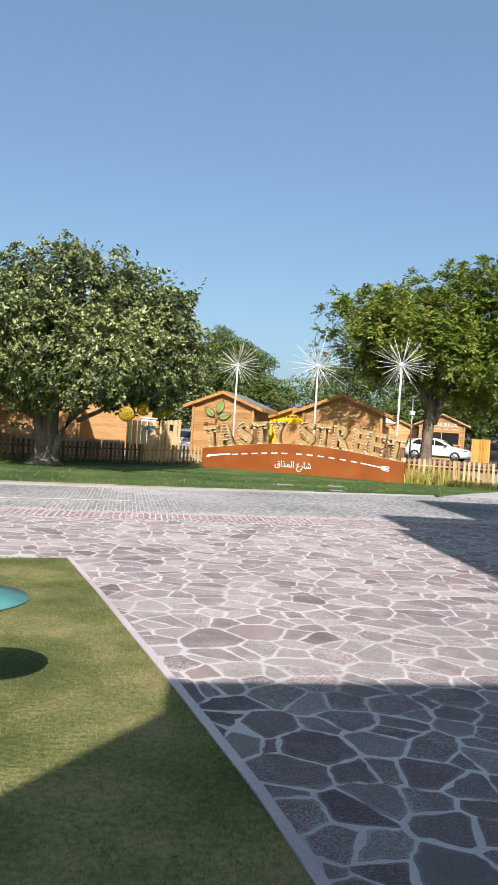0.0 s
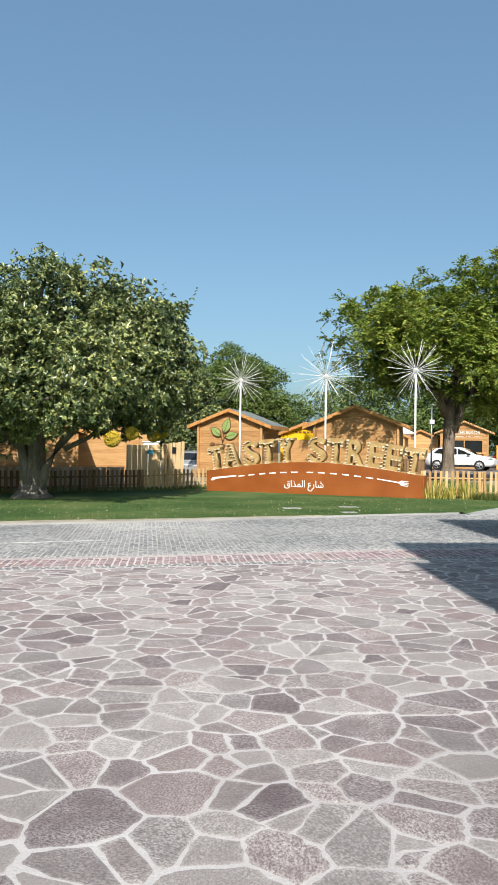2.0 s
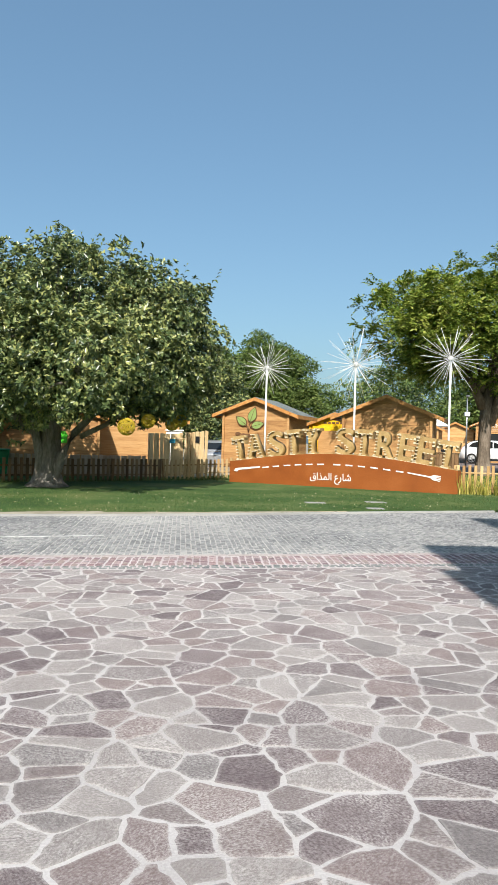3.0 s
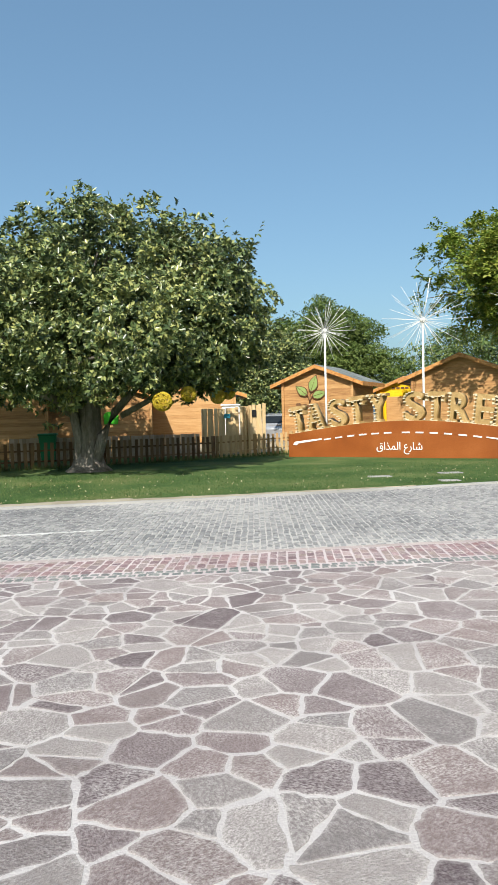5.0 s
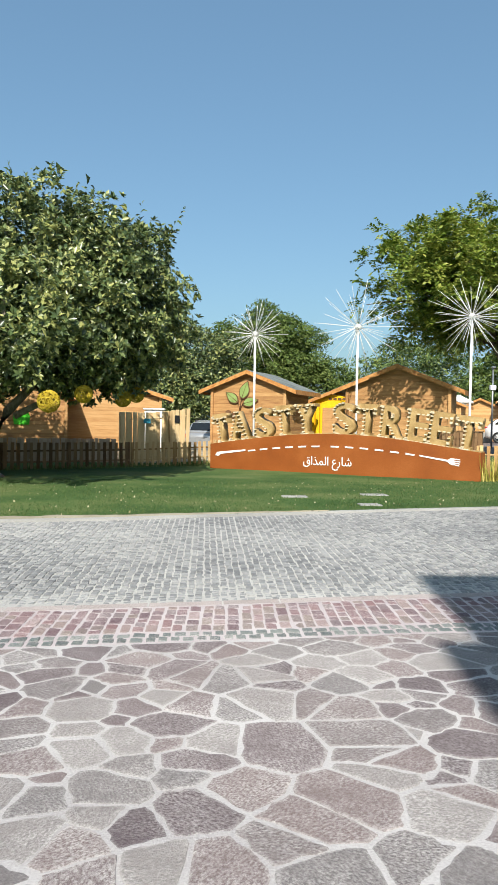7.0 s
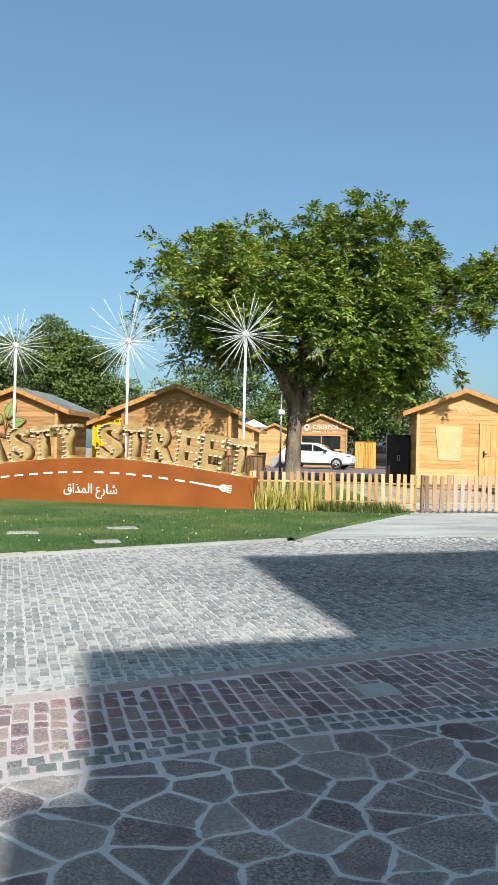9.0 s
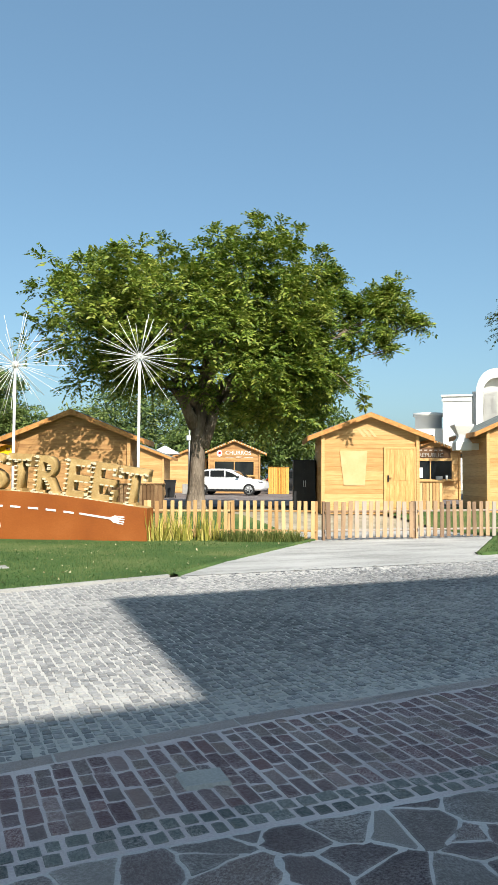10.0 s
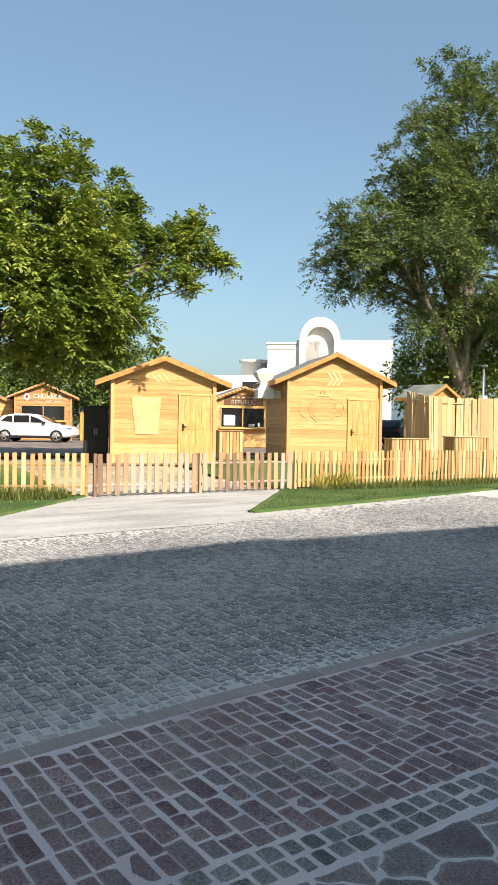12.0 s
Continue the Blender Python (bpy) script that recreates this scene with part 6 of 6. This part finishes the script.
def stone_shape(poly, h, rs):
    """A flat stone: ragged outline, chamfered rim, slightly tilted face. Centred on the outline's middle."""
    cx, cy = sum(p[0] for p in poly) / len(poly), sum(p[1] for p in poly) / len(poly)
    pts = []
    for i in range(len(poly)):
        p, q = poly[i], poly[(i + 1) % len(poly)]
        ln = math.hypot(q[0] - p[0], q[1] - p[1])
        if ln < 0.012:
            continue
        # cut the corner a little, then wobble the side
        for t in ((0.03, 0.26, 0.5, 0.74, 0.97) if ln > 0.12 else (0.12, 0.88)):
            w = rs.gauss(0, 0.0055 if 0.1 < t < 0.9 else 0.002)
            pts.append((p[0] + (q[0] - p[0]) * t - (q[1] - p[1]) / ln * w - cx, p[1] + (q[1] - p[1]) * t + (q[0] - p[0]) / ln * w - cy))
    if len(pts) < 5:
        return None
    a, b = rs.gauss(0, 0.004), rs.gauss(0, 0.004)
    n = len(pts)
    inset = 1 - min(0.25, 0.022 / max(0.05, math.sqrt(sum(x * x + y * y for x, y in pts) / n)))
    vs = [(x, y, -0.012) for x, y in pts] + [(x * 0.98, y * 0.98, h - 0.0015 + a * x + b * y) for x, y in pts] + [(x * inset, y * inset, h + a * x + b * y) for x, y in pts]
    fs = [(i + n * k, (i + 1) % n + n * k, n + (i + 1) % n + n * k, n + i + n * k) for k in range(2) for i in range(n)] + [tuple(range(2 * n, 3 * n))]
    return cx, cy, vs, fs


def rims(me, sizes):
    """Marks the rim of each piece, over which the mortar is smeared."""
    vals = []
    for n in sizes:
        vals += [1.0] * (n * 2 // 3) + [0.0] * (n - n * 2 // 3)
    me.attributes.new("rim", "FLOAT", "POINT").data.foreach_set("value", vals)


def lay(pieces, name, mat, parent, near, label):
    """Nearest pieces as objects of their own, the rest joined."""
    vs, fs, sizes, count = [], [], [], 0
    for cx, cy, v, f in pieces:
        if near(cx, cy) and count < 300:
            me = bpy.data.meshes.new(name)
            me.from_pydata(v, [], f)
            me.materials.append(mat)
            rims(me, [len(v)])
            o = new(name, me)
            o.parent, o.location = parent, (cx, cy, 0)
            count += 1
        else:
            k = len(vs)
            sizes.append(len(v))
            vs += [(x + cx, y + cy, z) for x, y, z in v]
            fs += [tuple(i + k for i in g) for g in f]
    o = soup(name + "_field", vs, fs, mat, parent, label)
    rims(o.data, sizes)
    tagged(o, kind="stuff")


rs = random.Random(4)
SX, SY = 0.205, 0.175
seeds = {}
for i in range(-33, 71):
    for j in range(-6, 70):
        if rs.random() < 0.28:
            continue
        seeds[i, j] = ((i + 0.5 + rs.uniform(-0.48, 0.48)) * SX, (j + 0.5 + rs.uniform(-0.48, 0.48)) * SY, rs.uniform(-0.03, 0.03))
stones = []
for (i, j), (sx, sy, sw) in seeds.items():
    if sy > along(BRICK_NEAR, sx) + 0.3 or (sy < 8.2 and sx < near_edge(sy) - 0.3):
        continue
    poly = [(sx - 0.6, sy - 0.6), (sx + 0.6, sy - 0.6), (sx + 0.6, sy + 0.6), (sx - 0.6, sy + 0.6)]
    for di in range(-3, 4):
        for dj in range(-3, 4):
            o = seeds.get((i + di, j + dj))
            if o is None or (di == 0 and dj == 0):
                continue
            dx, dy = o[0] - sx, o[1] - sy
            d = math.hypot(dx, dy)
            nx, ny = dx / d, dy / d
            poly = clip_poly(poly, nx, ny, nx * sx + ny * sy + d / 2 - 0.0075 + (sw - o[2]))
            if len(poly) < 3:
                break
        if len(poly) < 3:
            break
    if len(poly) < 3:
        continue
    # the border of setts and the lawn edging cut the stones
    yb = along(BRICK_NEAR, sx)
    sl = (along(BRICK_NEAR, sx + 0.3) - along(BRICK_NEAR, sx - 0.3)) / 0.6
    ln = math.hypot(sl, 1)
    poly = clip_poly(poly, -sl / ln, 1 / ln, (-sl * sx + yb) / ln - 0.015)
    if len(poly) >= 3 and sy < 8.3:
        xe = near_edge(sy)
        k = (near_edge(sy + 0.3) - near_edge(sy - 0.3)) / 0.6
        ln = math.hypot(1, k)
        if sy < 7.95 or sx > 0.95:
            poly = clip_poly(poly, -1 / ln, k / ln, (-xe + k * sy) / ln - 0.07)
        else:
            poly = clip_poly(poly, 0, -1, -8.0)
    if len(poly) < 3:
        continue
    area = abs(sum(p[0] * q[1] - q[0] * p[1] for p, q in zip(poly, poly[1:] + poly[:1]))) / 2
    if area < 0.0025:
        continue
    st = stone_shape(poly, rs.uniform(0.001, 0.006), rs)
    if st:
        stones.append(st)
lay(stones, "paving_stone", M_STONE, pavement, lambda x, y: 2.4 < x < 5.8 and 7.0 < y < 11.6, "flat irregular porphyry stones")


def sett(w, d, h, rs, crowned=True):
    a, b = w / 2, d / 2
    j = [(rs.uniform(0.93, 1.05), rs.uniform(0.93, 1.05)) for _ in range(8)]
    o = [(-a, -b), (-a * 0.3, -b * 1.04), (a, -b), (a * 1.04, 0), (a, b), (0, b * 1.03), (-a, b), (-a * 1.03, 0)]
    o = [(x * p, y * q) for (x, y), (p, q) in zip(o, j)]
    t = rs.uniform(-0.003, 0.003)
    if not crowned:
        vs = [(x, y, -0.012) for x, y in o] + [(x * 0.88, y * 0.9, h + t * (1 if x > 0 else -1)) for x, y in o]
        return vs, [(i, (i + 1) % 8, 8 + (i + 1) % 8, 8 + i) for i in range(8)] + [tuple(range(8, 16))]
    vs = [(x, y, -0.012) for x, y in o] + [(x * 0.93, y * 0.94, h - 0.002 + t * (1 if x > 0 else -1)) for x, y in o] + [(x * 0.72, y * 0.76, h + t * (1 if x > 0 else -1)) for x, y in o]
    return vs, [(i + 8 * k, (i + 1) % 8 + 8 * k, 8 + (i + 1) % 8 + 8 * k, 8 + i + 8 * k) for k in range(2) for i in range(8)] + [tuple(range(16, 24))]


bricks, greens = [], []
x = -4.0
while x < 15.0:
    w = rs.uniform(0.077, 0.099)
    y0, y1 = along(BRICK_NEAR, x) + 0.24, along(COBBLE_NEAR, x) - 0.03
    y = y0 + rs.uniform(-0.03, 0.0)
    while y < y1:
        d = rs.uniform(0.08, 0.21)
        if y + d > y1:
            d = y1 - y
        if d > 0.045:
            v, f = sett(w - 0.013, d - 0.012, rs.uniform(0.002, 0.007), rs)
            bricks.append((x + 0.04 * (y - y0), y + d / 2, v, f))
        y += d
    x += w
for row in range(2):
    x = -4.0
    while x < 15.0:
        w = rs.uniform(0.07, 0.11)
        v, f = sett(w - 0.018, 0.08, rs.uniform(0.003, 0.008), rs)
        greens.append((x + w / 2, along(BRICK_NEAR, x) + 0.07 + 0.095 * row + rs.uniform(-0.01, 0.01), v, f))
        x += w
kerbs = []
x = -4.0
while x < 15.0:
    w = rs.uniform(0.35, 0.6)
    a, b, h = w / 2 - 0.001, 0.06, rs.uniform(0.001, 0.003)
    k = (along(COBBLE_NEAR, x + w) - along(COBBLE_NEAR, x)) / w
    v = [(sx * a, sy * b + k * sx * a, -0.012) for sx, sy in ((-1, -1), (1, -1), (1, 1), (-1, 1))] + [(sx * (a - 0.006), sy * (b - 0.003) + k * sx * a, h) for sx, sy in ((-1, -1), (1, -1), (1, 1), (-1, 1))]
    f = [(4, 5, 6, 7), (0, 1, 5, 4), (1, 2, 6, 5), (2, 3, 7, 6), (3, 0, 4, 7)]
    kerbs.append((x + w / 2, along(COBBLE_NEAR, x + w / 2) + 0.05, v, f))
    x += w
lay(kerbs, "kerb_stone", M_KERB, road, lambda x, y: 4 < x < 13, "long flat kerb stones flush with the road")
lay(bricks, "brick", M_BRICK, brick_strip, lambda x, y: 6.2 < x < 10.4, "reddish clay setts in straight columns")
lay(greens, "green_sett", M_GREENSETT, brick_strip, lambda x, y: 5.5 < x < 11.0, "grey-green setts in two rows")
vs, fs = [], []
cobbles = []
x = -6.0
while x < 22.0:
    w = rs.uniform(0.06, 0.072)
    y0, y1 = along(COBBLE_NEAR, x) + 0.115, along(ROAD_FAR, x) - 0.05
    y = y0 + rs.uniform(-0.03, 0.01)
    while y < y1:
        d = rs.uniform(0.055, 0.085)
        dust = min(1.0, 0.5 + (y - y0) / 0.8, (0.25 if x > 9.5 else 0.8) + (y1 - y) / 2.4) if rs.random() < 0.9 else 1.0
        v, f = sett(w - 0.011, d - 0.016, rs.uniform(0.004, 0.012) * dust - 0.006 * (1 - dust), rs, False)
        cobbles.append((x + rs.uniform(-0.008, 0.008), y + d / 2, v, f))
        y += d
    x += w
lay(cobbles, "cobble", M_COBBLE, road, lambda x, y: 6.5 < x < 10.5 and y < 14.5, "grey basalt cobbles in dusty joints")
